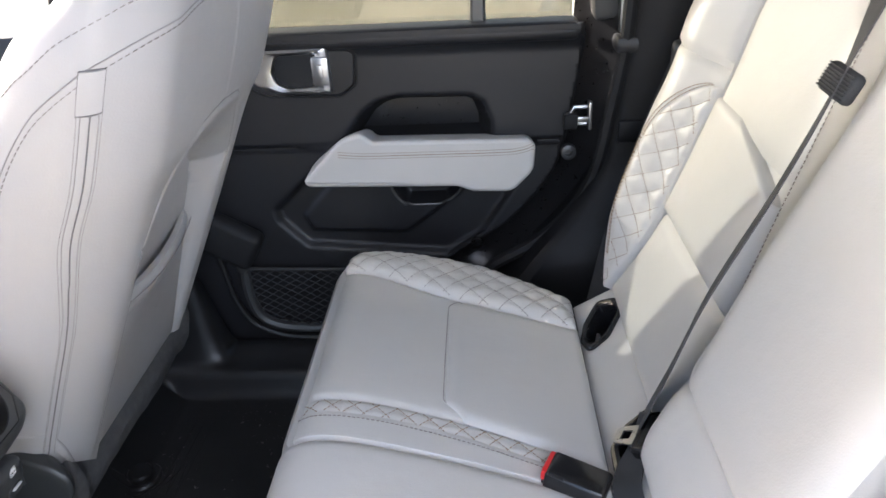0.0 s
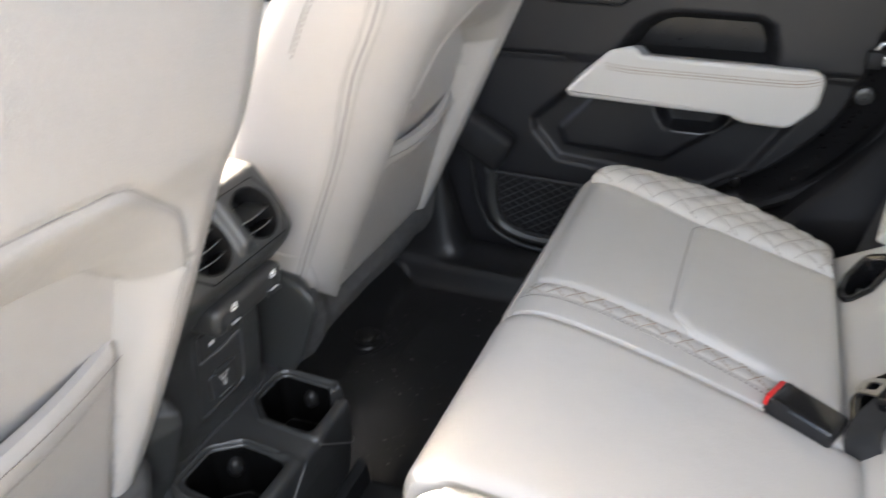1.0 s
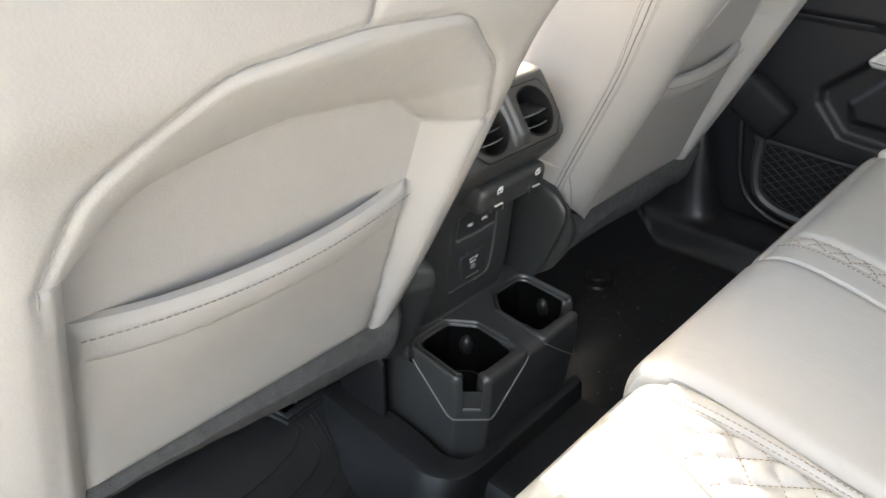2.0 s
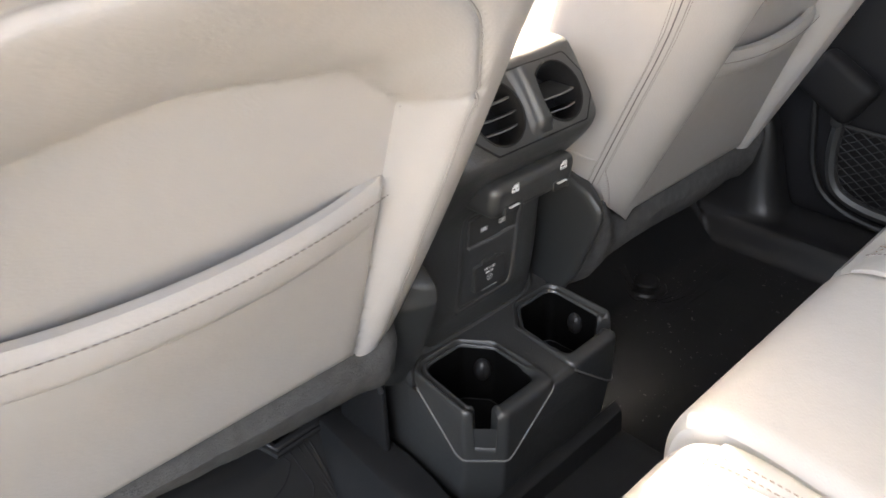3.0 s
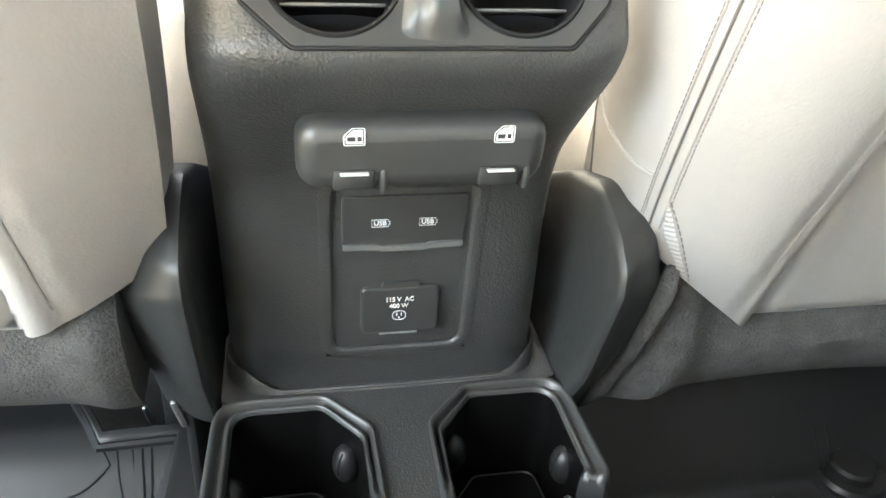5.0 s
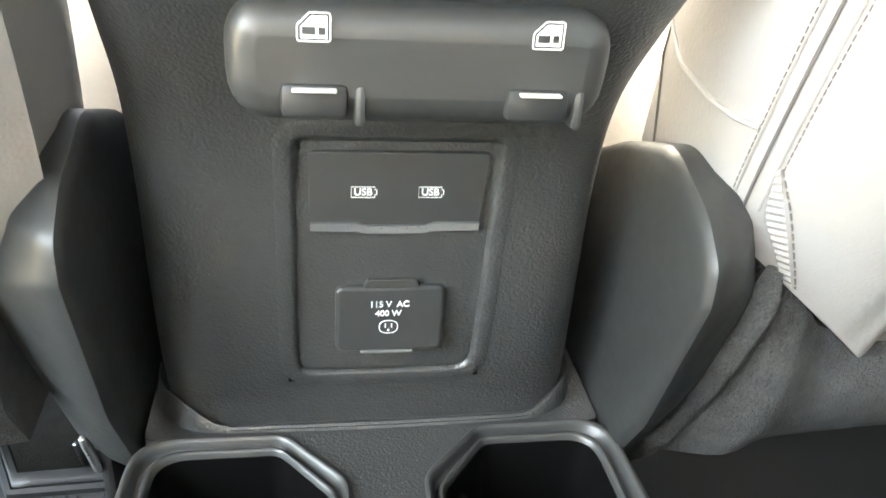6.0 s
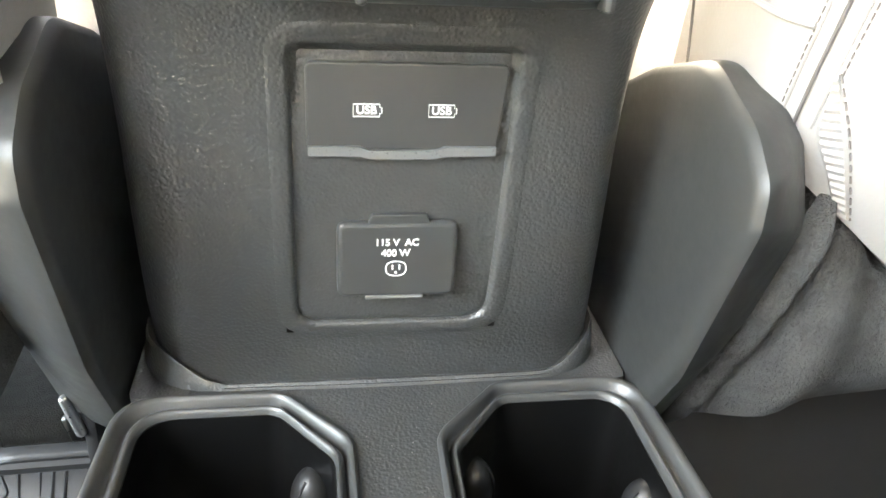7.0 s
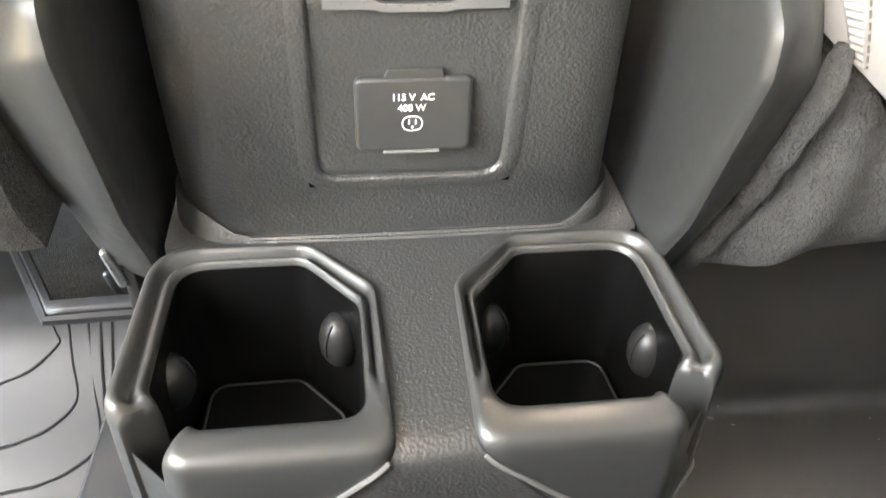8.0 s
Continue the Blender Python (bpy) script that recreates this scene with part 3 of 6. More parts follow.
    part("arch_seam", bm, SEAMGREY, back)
    bm = bmesh.new()
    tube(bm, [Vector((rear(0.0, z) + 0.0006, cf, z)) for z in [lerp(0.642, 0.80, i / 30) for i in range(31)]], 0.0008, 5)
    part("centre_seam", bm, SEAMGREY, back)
    # zip strip down the bolster corners, with stitching on both sides
    for s in (-1, 1):
        def corner(z, k, lift=0.0):
            hw = seat_half(z)
            return Vector((seat_crest(z) - 0.038 + 0.017 * smooth((0.60 - z) / 0.14) - k, cy + s * (hw * 1.012 + lift), z))
        zz = [lerp(0.318, 0.70, i / 60) for i in range(61)]
        tree = tree_of(back)
        if sy > 0 or s < 0:
            bm = bmesh.new()
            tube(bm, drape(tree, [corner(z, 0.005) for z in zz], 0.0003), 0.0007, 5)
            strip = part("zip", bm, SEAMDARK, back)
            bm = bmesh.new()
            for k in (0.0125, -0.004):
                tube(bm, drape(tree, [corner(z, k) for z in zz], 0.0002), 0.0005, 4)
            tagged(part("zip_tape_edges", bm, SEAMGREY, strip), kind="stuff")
            bm = bmesh.new()
            dashes(bm, drape(tree, [corner(z, 0.0155) for z in zz], 0.0002), 0.0003, 0.0022, 0.0012)
            dashes(bm, drape(tree, [corner(z, -0.0075) for z in zz], 0.0002), 0.0003, 0.0022, 0.0012)
            tagged(part("strip_stitching", bm, GREYTHREAD, strip), kind="stuff")
            # leather tab over the zip's upper end
            bm = bmesh.new()
            g = [[bm.verts.new(p) for p in drape(tree, [corner(z, k) for k in (0.016, 0.012, 0.007, 0.002, -0.003, -0.006)], lf)] for z, lf in ((0.698, 0.0), (0.699, 0.0020), (0.708, 0.0024), (0.720, 0.0024), (0.732, 0.0020), (0.733, 0.0))]
            for a, b in zip(g, g[1:]):
                for i in range(5):
                    bm.faces.new((a[i], a[i + 1], b[i + 1], b[i]))
            part("zip_tab", bm, BACKVINYL, strip)
            bm = bmesh.new()
            edge = [corner(z, k) for k, z in ((0.016, 0.698), (0.005, 0.6975), (-0.006, 0.698), (-0.006, 0.715), (-0.006, 0.733), (0.005, 0.7335), (0.016, 0.733), (0.016, 0.715))]
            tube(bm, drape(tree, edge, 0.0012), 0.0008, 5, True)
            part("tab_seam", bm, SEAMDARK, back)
        if s == -sy:
            bm = bmesh.new()
            tube(bm, [Vector((rear(s * 0.1665, z) + 0.0004, cf + s * 0.1665 * wide_by, z)) for z in [lerp(0.302, 0.53, i / 60) for i in range(61)]], 0.0008, 5)
            part("side_seam", bm, SEAMGREY, back)
        # shoulder seams: a sewn edge with a row of stitches beside it
        P = lambda x, l, z: Vector((x, cy + s * -l, z))
        one = drape(tree, spline([P(-0.320, -0.205, 0.672), P(-0.286, -0.229, 0.711), P(-0.251, -0.237, 0.735), P(-0.222, -0.238, 0.754), P(-0.198, -0.235, 0.765), P(-0.168, -0.215, 0.779), P(-0.150, -0.15, 0.79)], 80), 0.0005)
        two = drape(tree, spline([P(-0.325, -0.232, 0.600), P(-0.299, -0.239, 0.650), P(-0.260, -0.242, 0.696), P(-0.215, -0.241, 0.727), P(-0.196, -0.236, 0.737), P(-0.160, -0.203, 0.753), P(-0.144, -0.133, 0.767), P(-0.14, -0.06, 0.772)], 100), 0.0003)
        bm = bmesh.new()
        tube(bm, two, 0.0007, 4)
        part("shoulder_seam", bm, SEAMGREY, back)
        bm = bmesh.new()
        dashes(bm, one, 0.0006, 0.0042, 0.0028)
        dashes(bm, drape(tree, [p + Vector((0.002, 0, -0.0055)) for p in two], 0.0004), 0.0006, 0.0042, 0.0028)
        tagged(part("shoulder_stitching", bm, GREYTHREAD, back), kind="stuff")
    if sy > 0:
        # side panel seams and the ribbed gusset at the foot of the inboard flank
        tree = tree_of(back)
        fl = lambda pts, n=30: drape(tree, spline([Vector((x, cy - sy * 0.228, z)) for x, z in pts], n), 0.0003)
        bm = bmesh.new()
        tube(bm, fl([(-0.455, 0.392), (-0.420, 0.3735), (-0.385, 0.3625), (-0.352, 0.3555)]), 0.0012, 6)
        part("flank_seam", bm, BACKVINYL, back, "raised sewn side seam")
        bm = bmesh.new()
        tube(bm, fl([(-0.442, 0.420), (-0.441, 0.372), (-0.434, 0.345), (-0.430, 0.322)]), 0.0007, 5)
        part("flank_seam", bm, SEAMDARK, back)
        g_l = [(-0.3545, 0.1330, 0.3430), (-0.3617, 0.1372, 0.3224), (-0.3626, 0.1450, 0.3090), (-0.3660, 0.1560, 0.2930)]
        g_r = [(-0.3530, 0.1335, 0.3440), (-0.3546, 0.1430, 0.3256), (-0.3585, 0.1530, 0.3040), (-0.3625, 0.1600, 0.2900)]
        g_at = lambda q: spline([Vector((lerp(a[0], b[0], q), sy * (SEAT_Y[sy] - 0.345 + lerp(a[1], b[1], q)), lerp(a[2], b[2], q))) for a, b in zip(g_l, g_r)], 34)
        gus = [drape(tree, g_at(q), 0.0002) for q in (0.0, 0.15, 0.5, 0.85, 1.0)]
        bm = bmesh.new()
        grid = [[bm.verts.new(p + Vector((0.0006, -sy * 0.0008, 0)) * min(1, c, 4 - c) * (1.4 if k % 2 else 0.6)) for k, p in enumerate(row)] for c, row in enumerate(gus)]
        for a, b in zip(grid, grid[1:]):
            for i in range(len(a) - 1):
                bm.faces.new((a[i], a[i + 1], b[i + 1], b[i]))
        part("ribbed_gusset", bm, BACKVINYL, back, "pale ribbed elastic gusset", angle=20)
        bm = bmesh.new()
        dashes(bm, [p + Vector((0.0006, 0, 0)) for p in gus[-1]], 0.0004, 0.003, 0.002)
        tagged(part("gusset_stitching", bm, GREYTHREAD, back), kind="stuff")
    # cushion
    bm = bmesh.new()
    out_l = rounded([(-1.02, -0.25), (-0.55, -0.235), (-0.55, 0.235), (-1.02, 0.25)], 0.06, 5)
    slab(bm, out_l, (lambda u, v, h: Vector((u, cy + v, 0.20 + h - 0.10 * (u + 0.46) * 0.5)), 0.19), 0.05)
    part("cushion", bm, LEATHER, t)
    # carpeted skirt below the backrest
    bm = bmesh.new()
    loops = []
    for i in range(61):
        l = lerp(-0.215, 0.215 if sy > 0 else 0.190, i / 60)
        k = abs(l) / 0.215
        zt = SEAT_FOOT[sy] + 0.004 + (0.320 - SEAT_FOOT[sy]) * max(0.0, k - 0.72) / 0.28
        zb = (0.190 if sy > 0 else 0.238 - 0.12 * l) - 0.003 * math.sin(l * 23) - 0.010 * smooth((k - 0.75) / 0.25) * (1 if l * sy < 0 else 0.2)
        xr = seat_plane(zt) - 0.03 * smooth((k - 0.8) / 0.2)
        w = 0.003 * noise.noise((l * 10, sy, 0)) + 0.0015 * noise.noise((l * 45, sy, 4))
        loops.append([Vector((xr - 0.05, cy + l, zt + 0.02)), Vector((xr - 0.002, cy + l, zt + 0.004)), Vector((xr + 0.006 + w, cy + l, lerp(zt, zb, 0.35))), Vector((xr - 0.002 + w, cy + l, lerp(zt, zb, 0.75))),
                      Vector((xr - 0.016, cy + l, zb)), Vector((xr - 0.05, cy + l, zb + 0.006))])
    loft(bm, loops)
    part("carpet_skirt", bm, CARPET, t, "dark grey carpet skirt")
    # moulded recliner cover on the inboard side
    bm = bmesh.new()
    foot = [(-0.52, 0.17), (-0.422, 0.165), (-0.3690, 0.262), (-0.3605, 0.288), (-0.3740, 0.318), (-0.3915, 0.3335), (-0.4130, 0.334), (-0.457, 0.318), (-0.52, 0.29)]
    face = [(-0.52, 0.17), (-0.398, 0.163), (-0.3610, 0.224), (-0.3345, 0.298), (-0.3355, 0.313), (-0.3500, 0.327), (-0.3840, 0.342), (-0.430, 0.329), (-0.52, 0.288)]
    lo = rounded(foot, [0.02, 0.02, 0.05, 0.016, 0.014, 0.014, 0.02, 0.05, 0.02], 6)
    hi_p = rounded(face, [0.012, 0.02, 0.05, 0.012, 0.014, 0.030, 0.026, 0.05, 0.012], 6)
    lay = lambda p, h: Vector((p[0] - (0.013 if sy < 0 else 0.0), sy * (0.142 - h * (1.0 if sy > 0 else 0.97)), p[1] + (0.006 if sy < 0 else 0.0)))
    mid_f = sum(hi_p, Vector((0, 0))) / len(hi_p)
    mix2 = lambda q, s=1.0: [mid_f + (Vector((lerp(a[0], b[0], q), lerp(a[1], b[1], q))) - mid_f) * s for a, b in zip(lo, hi_p)]
    loft(bm, [[lay(p, 0.0) for p in mix2(0.0)], [lay(p, 0.010) for p in mix2(0.42)], [lay(p, 0.019) for p in mix2(0.72)], [lay(p, 0.026) for p in mix2(0.89)], [lay(p, 0.0305) for p in mix2(0.97)], [lay(p, 0.0335) for p in mix2(1.0, 0.995)],
              [lay(p, 0.0355) for p in mix2(1.0, 0.97)], [lay(p, 0.0366) for p in mix2(1.0, 0.93)], [lay(p, 0.0372) for p in mix2(1.0, 0.80)]])
    part("recliner_cover", bm, MATTBLACK, t, "black plastic recliner cover")
    if sy > 0:
        bm = bmesh.new()
        ey = cy - 0.203
        edge = spline([(-0.368, ey + 0.012, 0.303), (-0.358, ey + 0.002, 0.286), (-0.366, ey - 0.002, 0.255), (-0.382, ey - 0.005, 0.218), (-0.400, ey - 0.009, 0.180), (-0.414, ey - 0.013, 0.158)], 40)
        loops = []
        for i, p in enumerate(edge):
            q = i / 39
            w = (0.0066 + 0.0014 * noise.noise((q * 5, 3, 1)) + 0.0012 * noise.noise((q * 17, 3, 7))) * min(1.0, 0.3 + 5 * q, 0.35 + 4 * (1 - q))
            loops.append([p + Vector((0.85 * math.cos(a) * w - 0.2 * math.sin(a) * w, -math.sin(a) * w * 0.9, -0.35 * math.cos(a) * w)) for a in [2 * math.pi * k / 12 for k in range(12)]])
        loft(bm, loops)
        part("carpet_edge", bm, CARPET, t, "rolled carpet edge")
    if sy < 0:
        # belt buckle on its stalk between seat and console
        bm = bmesh.new()
        rbox(bm, (-0.52, -0.1085, 0.402), (0.030, 0.011, 0.052), 0.004, 3)
        buckle = part("belt_buckle", bm, BLACKSMOOTH, t, "black plastic belt buckle")
        bm = bmesh.new()
        tube(bm, spline([(-0.52, -0.1105, 0.385), (-0.52, -0.1135, 0.362), (-0.52, -0.1110, 0.335), (-0.525, -0.1085, 0.30), (-0.54, -0.108, 0.20)], 24), 0.0030, 8)
        part("stalk", bm, DARKVOID, buckle)
    for s in (-1, 1):
        bm = bmesh.new()
        rbox(bm, (-0.74, cy + s * 0.185, 0.12), (0.44, 0.035, 0.16), 0.008, 2)
        part("seat_rail", bm, DARKVOID, t)
    return t


# ---- centre console ----
def ring_at(x_front, x_back, right, left, z, r, seg=6):
    pts = rounded([(x_front, right), (x_back, right), (x_back, -left), (x_front, -left)], [r, 0.01, 0.01, r], seg)
    a, b = pts[-1], pts[0]
    pts += [a.lerp(b, k / 90) for k in range(1, 90)]
    return [Vector((p[0], p[1], z)) for p in pts]


def console_front(z):
    return table([0.195, 0.215, 0.235, 0.27, 0.32, 0.355, 0.385, 0.41, 0.420, 0.4275, 0.435, 0.46, 0.478, 0.486], [-0.405, -0.4020, -0.3965, -0.3912, -0.3865, -0.377, -0.356, -0.3355, -0.3308, -0.3300, -0.3345, -0.3515, -0.3640, -0.3700], z)


def console_half(z, side):
    """Half width of the tower; the driver's side stays wide all the way down."""
    return table([0.20, 0.24, 0.30, 0.36, 0.40, 0.44, 0.47, 0.50], [0.094, 0.090, 0.088, 0.088, 0.092, 0.0955, 0.096, 0.093] if side > 0 else [0.098, 0.098, 0.098, 0.098, 0.097, 0.095, 0.094, 0.091], z)


def vehicle_icon(name, m, parent):
    """White outline of a door with a window, a small printed pictogram."""
    bm = bmesh.new()
    def bar(pts, h0=0.0):
        lo, hi = [[bm.verts.new(m @ Vector((x, y, h)) ) for x, y in pts] for h in (-0.05, 0.04)]
        bm.faces.new(hi)
        for k in range(len(pts)):
            bm.faces.new((lo[k - 1], lo[k], hi[k], hi[k - 1]))
    tube(bm, [m @ Vector((x, y, 0)) for x, y in rounded([(-1, -0.85), (1, -0.85), (1, 0.85), (-0.25, 0.85), (-1, 0.1)], 0.18, 3)], 0.00026, 4, True)
    bar([(-0.80, 0.02), (0.82, 0.02), (0.82, 0.68), (-0.16, 0.68)])
    bar([(-0.82, -0.68), (0.82, -0.68), (0.82, -0.46), (-0.82, -0.46)])
    bar([(-0.82, -0.46), (-0.70, -0.46), (-0.70, 0.02), (-0.82, 0.02)])
    bar([(0.70, -0.46), (0.82, -0.46), (0.82, 0.02), (0.70, 0.02)])
    bar([(0.10, -0.46), (0.28, -0.46), (0.28, 0.02), (0.10, 0.02)])
    return part(name, bm, WHITEPRINT, parent, "white printed window pictogram")


def console():
    t = thing("centre_console", "black plastic centre console with rear air vents, sockets and cup holders", "console", (-0.42, 0, 0.0))
    # tower
    bm = bmesh.new()
    loops = []
    N = 96
    for i in range(N + 1):
        z = lerp(0.195, 0.4835, i / N)
        r = table([0.2, 0.36, 0.43, 0.5], [0.032, 0.032, 0.030, 0.026], z)
        loops.append(ring_at(console_front(z), -0.75, console_half(z, 1), console_half(z, -1), z, r))
    top = loops[-1]
    for k, (d, h) in enumerate(((0.003, 0.0025), (0.008, 0.0042), (0.02, 0.0050))):
        loops.append([Vector((min(p.x, console_front(0.4835) - d) if p.x > -0.5 else p.x, p.y * (1 - d / 0.09), 0.4835 + h)) for p in top])
    loft(bm, loops)
    hole_a = [(-0.0405, 0.2290), (0.0415, 0.2290), (0.0430, 0.3470), (-0.0400, 0.3470)]
    hole_b = [(-0.049, 0.4325), (0.057, 0.4325), (0.073, 0.446), (0.073, 0.462), (0.060, 0.4765), (-0.054, 0.4765), (-0.069, 0.462), (-0.069, 0.446)]
    gone = [f for f in bm.faces if f.calc_center_median().x > -0.42 and any(inside(h, *f.calc_center_median().yz) > 0 for h in (hole_a, hole_b))]
    bmesh.ops.delete(bm, geom=gone, context="FACES")
    part("tower", bm, BLACKGRAIN, t)
    # recessed fascia with rounded lower corners
    bm = bmesh.new()
    def rim(d):
        pts = rounded([(-0.0375 - d, 0.232 - d), (0.0385 + d, 0.232 - d), (0.040 + d, 0.344 + d), (-0.037 - d, 0.344 + d)], [0.010 + d, 0.010 + d, 0.005 + d, 0.005 + d], 6)
        return [a.lerp(b, k / 10) for i, a in enumerate(pts) for b in [pts[(i + 1) % len(pts)]] for k in range(10 if i % 7 == 6 else 1)]
    face = lambda z: -0.3975 + 0.10 * (z - 0.233)
    on = lambda d, h: [Vector((console_front(p[1]) + h, p[0], p[1])) for p in rim(d)]
    loops = [on(0.0075, -0.003), on(0.0068, 0.0001), on(0.0055, 0.0005), on(0.0015, 0.0004), on(0.0004, 0.0000), on(-0.0004, -0.0008), on(-0.0009, -0.002)]
    loops += [[Vector((face(p[1]), p[0], p[1])) for p in rim(d)] for d in (-0.0030, -0.0045)]
    loft(bm, loops, True, False, True)
    part("socket_panel", bm, BLACKGRAIN, t)
    # flap over the charging ports
    bm = bmesh.new()
    flap = rounded([(-0.0315, 0.307), (0.0345, 0.307), (0.0365, 0.3375), (-0.0315, 0.3375)], 0.0028, 4)
    slab(bm, flap, (lambda u, v, h: Vector((face(v) - 0.002 + h, u, v)), 0.0042), 0.0008)
    flap_ob = part("port_flap", bm, BLACKSMOOTH, t, angle=8)
    # lip in lighter grey, painting the reflection on its edge
    bm = bmesh.new()
    pts = [(-0.0310, 0.3085), (-0.0135, 0.3085), (-0.010, 0.3070), (0.0125, 0.3070), (0.016, 0.3085), (0.0340, 0.3085), (0.0340, 0.3052), (0.016, 0.3050), (0.0125, 0.3040), (-0.010, 0.3040), (-0.0135, 0.3050), (-0.0310, 0.3052)]
    slab(bm, pts, (lambda u, v, h: Vector((face(v) - 0.002 + h, u, v)), 0.0058))
    part("flap_lip", bm, EDGEGLINT, flap_ob, "flap lip, its glint painted in lighter grey")
    fr = lambda y, z, h: Matrix.Translation((face(z) + 0.0024 + h - 0.0012, y, z)) @ Matrix(((0, 0, 1, 0), (1, 0, 0, 0), (0, 1, 0, 0), (0, 0, 0, 1)))
    for y in (-0.0112, 0.0142):
        text("port_print", "USB", 0.0040, fr(y - 0.0002, 0.3213, 0.0012), WHITEPRINT, flap_ob, bold=0.00008)
        bm = bmesh.new()
        o = [(-0.0046, -0.0021), (0.0042, -0.0021), (0.0042, -0.0010), (0.0049, -0.0010), (0.0049, 0.0010), (0.0042, 0.0010), (0.0042, 0.0021), (-0.0046, 0.0021)]
        tube(bm, [fr(y, 0.3213, 0.0012) @ Vector((a, b, 0)) for a, b in o], 0.00022, 4, True)
        part("port_outline", bm, WHITEPRINT, flap_ob)
    # mains socket cover
    bm = bmesh.new()
    cov = rounded([(-0.0215, 0.2475), (0.0235, 0.2475), (0.0235, 0.2785), (-0.0215, 0.2785)], 0.0042, 4)
    slab(bm, rounded([(-0.0105, 0.2775), (0.0130, 0.2775), (0.0112, 0.2815), (-0.0085, 0.2815)], 0.0006, 2), (lambda u, v, h: Vector((-0.3970 + h, u, v)), 0.0065), 0.0004)
    slab(bm, cov, (lambda u, v, h: Vector((-0.3970 + h, u, v)), 0.0070), 0.0018)
    cov_ob = part("socket_cover", bm, BLACKSMOOTH, t, "hinged black socket cover with white print", angle=8)
    # lower lip, its edge highlight painted in lighter grey
    bm = bmesh.new()
    rbox(bm, (-0.3900, 0.0, 0.2478), (0.002, 0.022, 0.0011), 0.0003, 1)
    part("finger_lip", bm, EDGEGLINT, cov_ob)
    fc = lambda y, z: Matrix.Translation((-0.38985, y, z)) @ Matrix(((0, 0, 1, 0), (1, 0, 0, 0), (0, 1, 0, 0), (0, 0, 0, 1)))
    text("socket_print", "115 V  AC", 0.0038, fc(0.0006, 0.2705), WHITEPRINT, cov_ob, bold=0.00008)
    text("socket_print", "400 W", 0.0038, fc(0.0002, 0.2662), WHITEPRINT, cov_ob, bold=0.00008)
    bm = bmesh.new()
    m = fc(0.0004, 0.2598)
    tube(bm, [m @ Vector((0.0038 * math.copysign(abs(math.cos(a)) ** 0.8, math.cos(a)), 0.0030 * math.copysign(abs(math.sin(a)) ** 0.8, math.sin(a)), 0)) for a in [2 * math.pi * k / 28 for k in range(28)]], 0.00028, 4, True)
    for dx in (-0.0013, 0.0013):
        rbox(bm, m @ Vector((dx, 0.0006, 0)), (0.0003, 0.0006, 0.0020), 0, 0)
    rbox(bm, m @ Vector((0, -0.0016, 0)), (0.0003, 0.0009, 0.0009), 0, 0)
    part("socket_symbol", bm, WHITEPRINT, cov_ob)
    # window switch bar
    bm = bmesh.new()
    bar = rounded([(-0.054, 0.3615), (0.058, 0.3615), (0.0585, 0.3965), (-0.0535, 0.3965)], [0.0150, 0.0150, 0.0125, 0.0125], 6)
    slab(bm, bar, (lambda u, v, h: Vector((-0.385 + h * (1 - 0.10 * (0.3965 - v) / 0.035), u, v)), 0.053), 0.009)
    bar_ob = part("switch_bar", bm, BLACKSMOOTH, t)
    for y in (-0.029, 0.036):
        bm = bmesh.new()
        rbox(bm, (-0.349, y, 0.3695), (0.030, 0.019, 0.010), 0.002, 2)
        sw = part("window_switch", bm, MATTBLACK, bar_ob)
        bm = bmesh.new()
        rbox(bm, (-0.3325, y, 0.3732), (0.003, 0.0125, 0.0009), 0.0003, 1)
        part("switch_edge", bm, SILVER, sw, "thin silver edge")
        bm = bmesh.new()
        rbox(bm, (-0.343, y + 0.0130, 0.3680), (0.016, 0.0035, 0.012), 0.0015, 2)
        part("switch_cheek", bm, BLACKSMOOTH, sw)
        vehicle_icon("window_print", Matrix.Translation((-0.3316, y, 0.3905)) @ Matrix(((0, 0, 1, 0), (1, 0, 0, 0), (0, 1, 0, 0), (0, 0, 0, 1))) @ Matrix.Diagonal((0.0044, 0.0044, 0.0044, 1)), bar_ob)
    # vent bezel on a face that leans forward: u across, v up the slope, h out of it
    lean = Vector((-0.562, 0, 0.827))
    outw = Vector((0.827, 0, 0.562))
    V = lambda u, v, h=0.0: Vector((-0.3474, u, 0.4545)) + lean * v + outw * h
    octo = rounded([(-0.0525, -0.0315), (0.0605, -0.0315), (0.0775, -0.0130), (0.0775, 0.0090), (0.0650, 0.0305), (-0.0570, 0.0305), (-0.0715, 0.0090), (-0.0715, -0.0130)], 0.005, 4)
    grow2 = lambda p, d: Vector((0.003 + (p[0] - 0.003) * (1 + d / 0.0745), p[1] * (1 + d / 0.031)))
    bm = bmesh.new()
    tube(bm, [V(*grow2(p, 0.0009), 0.0012) for p in octo], 0.0010, 6, True)
    part("bezel_gap", bm, DARKVOID, t, "dark shut line")
    bm = bmesh.new()
    edges = []
    seg = 48
    CY = (-0.0360, 0.0410)
    RV = 0.0272
    circ = [[(c0 + RV * math.cos(2 * math.pi * k / seg), RV * math.sin(2 * math.pi * k / seg)) for k in range(seg)] for c0 in CY]
    for lp in [octo] + circ:
        vs = [bm.verts.new(V(p[0], p[1], 0.0022)) for p in lp]
        edges += [bm.edges.new((vs[k], vs[(k + 1) % len(vs)])) for k in range(len(vs))]
    bmesh.ops.triangle_fill(bm, edges=edges, use_beauty=True, use_dissolve=False)
    holes = [f for f in bm.faces if any((f.calc_center_median() - V(c0, 0, 0.0022)).length < RV * 0.985 for c0 in CY)]
    bmesh.ops.delete(bm, geom=holes, context="FACES")
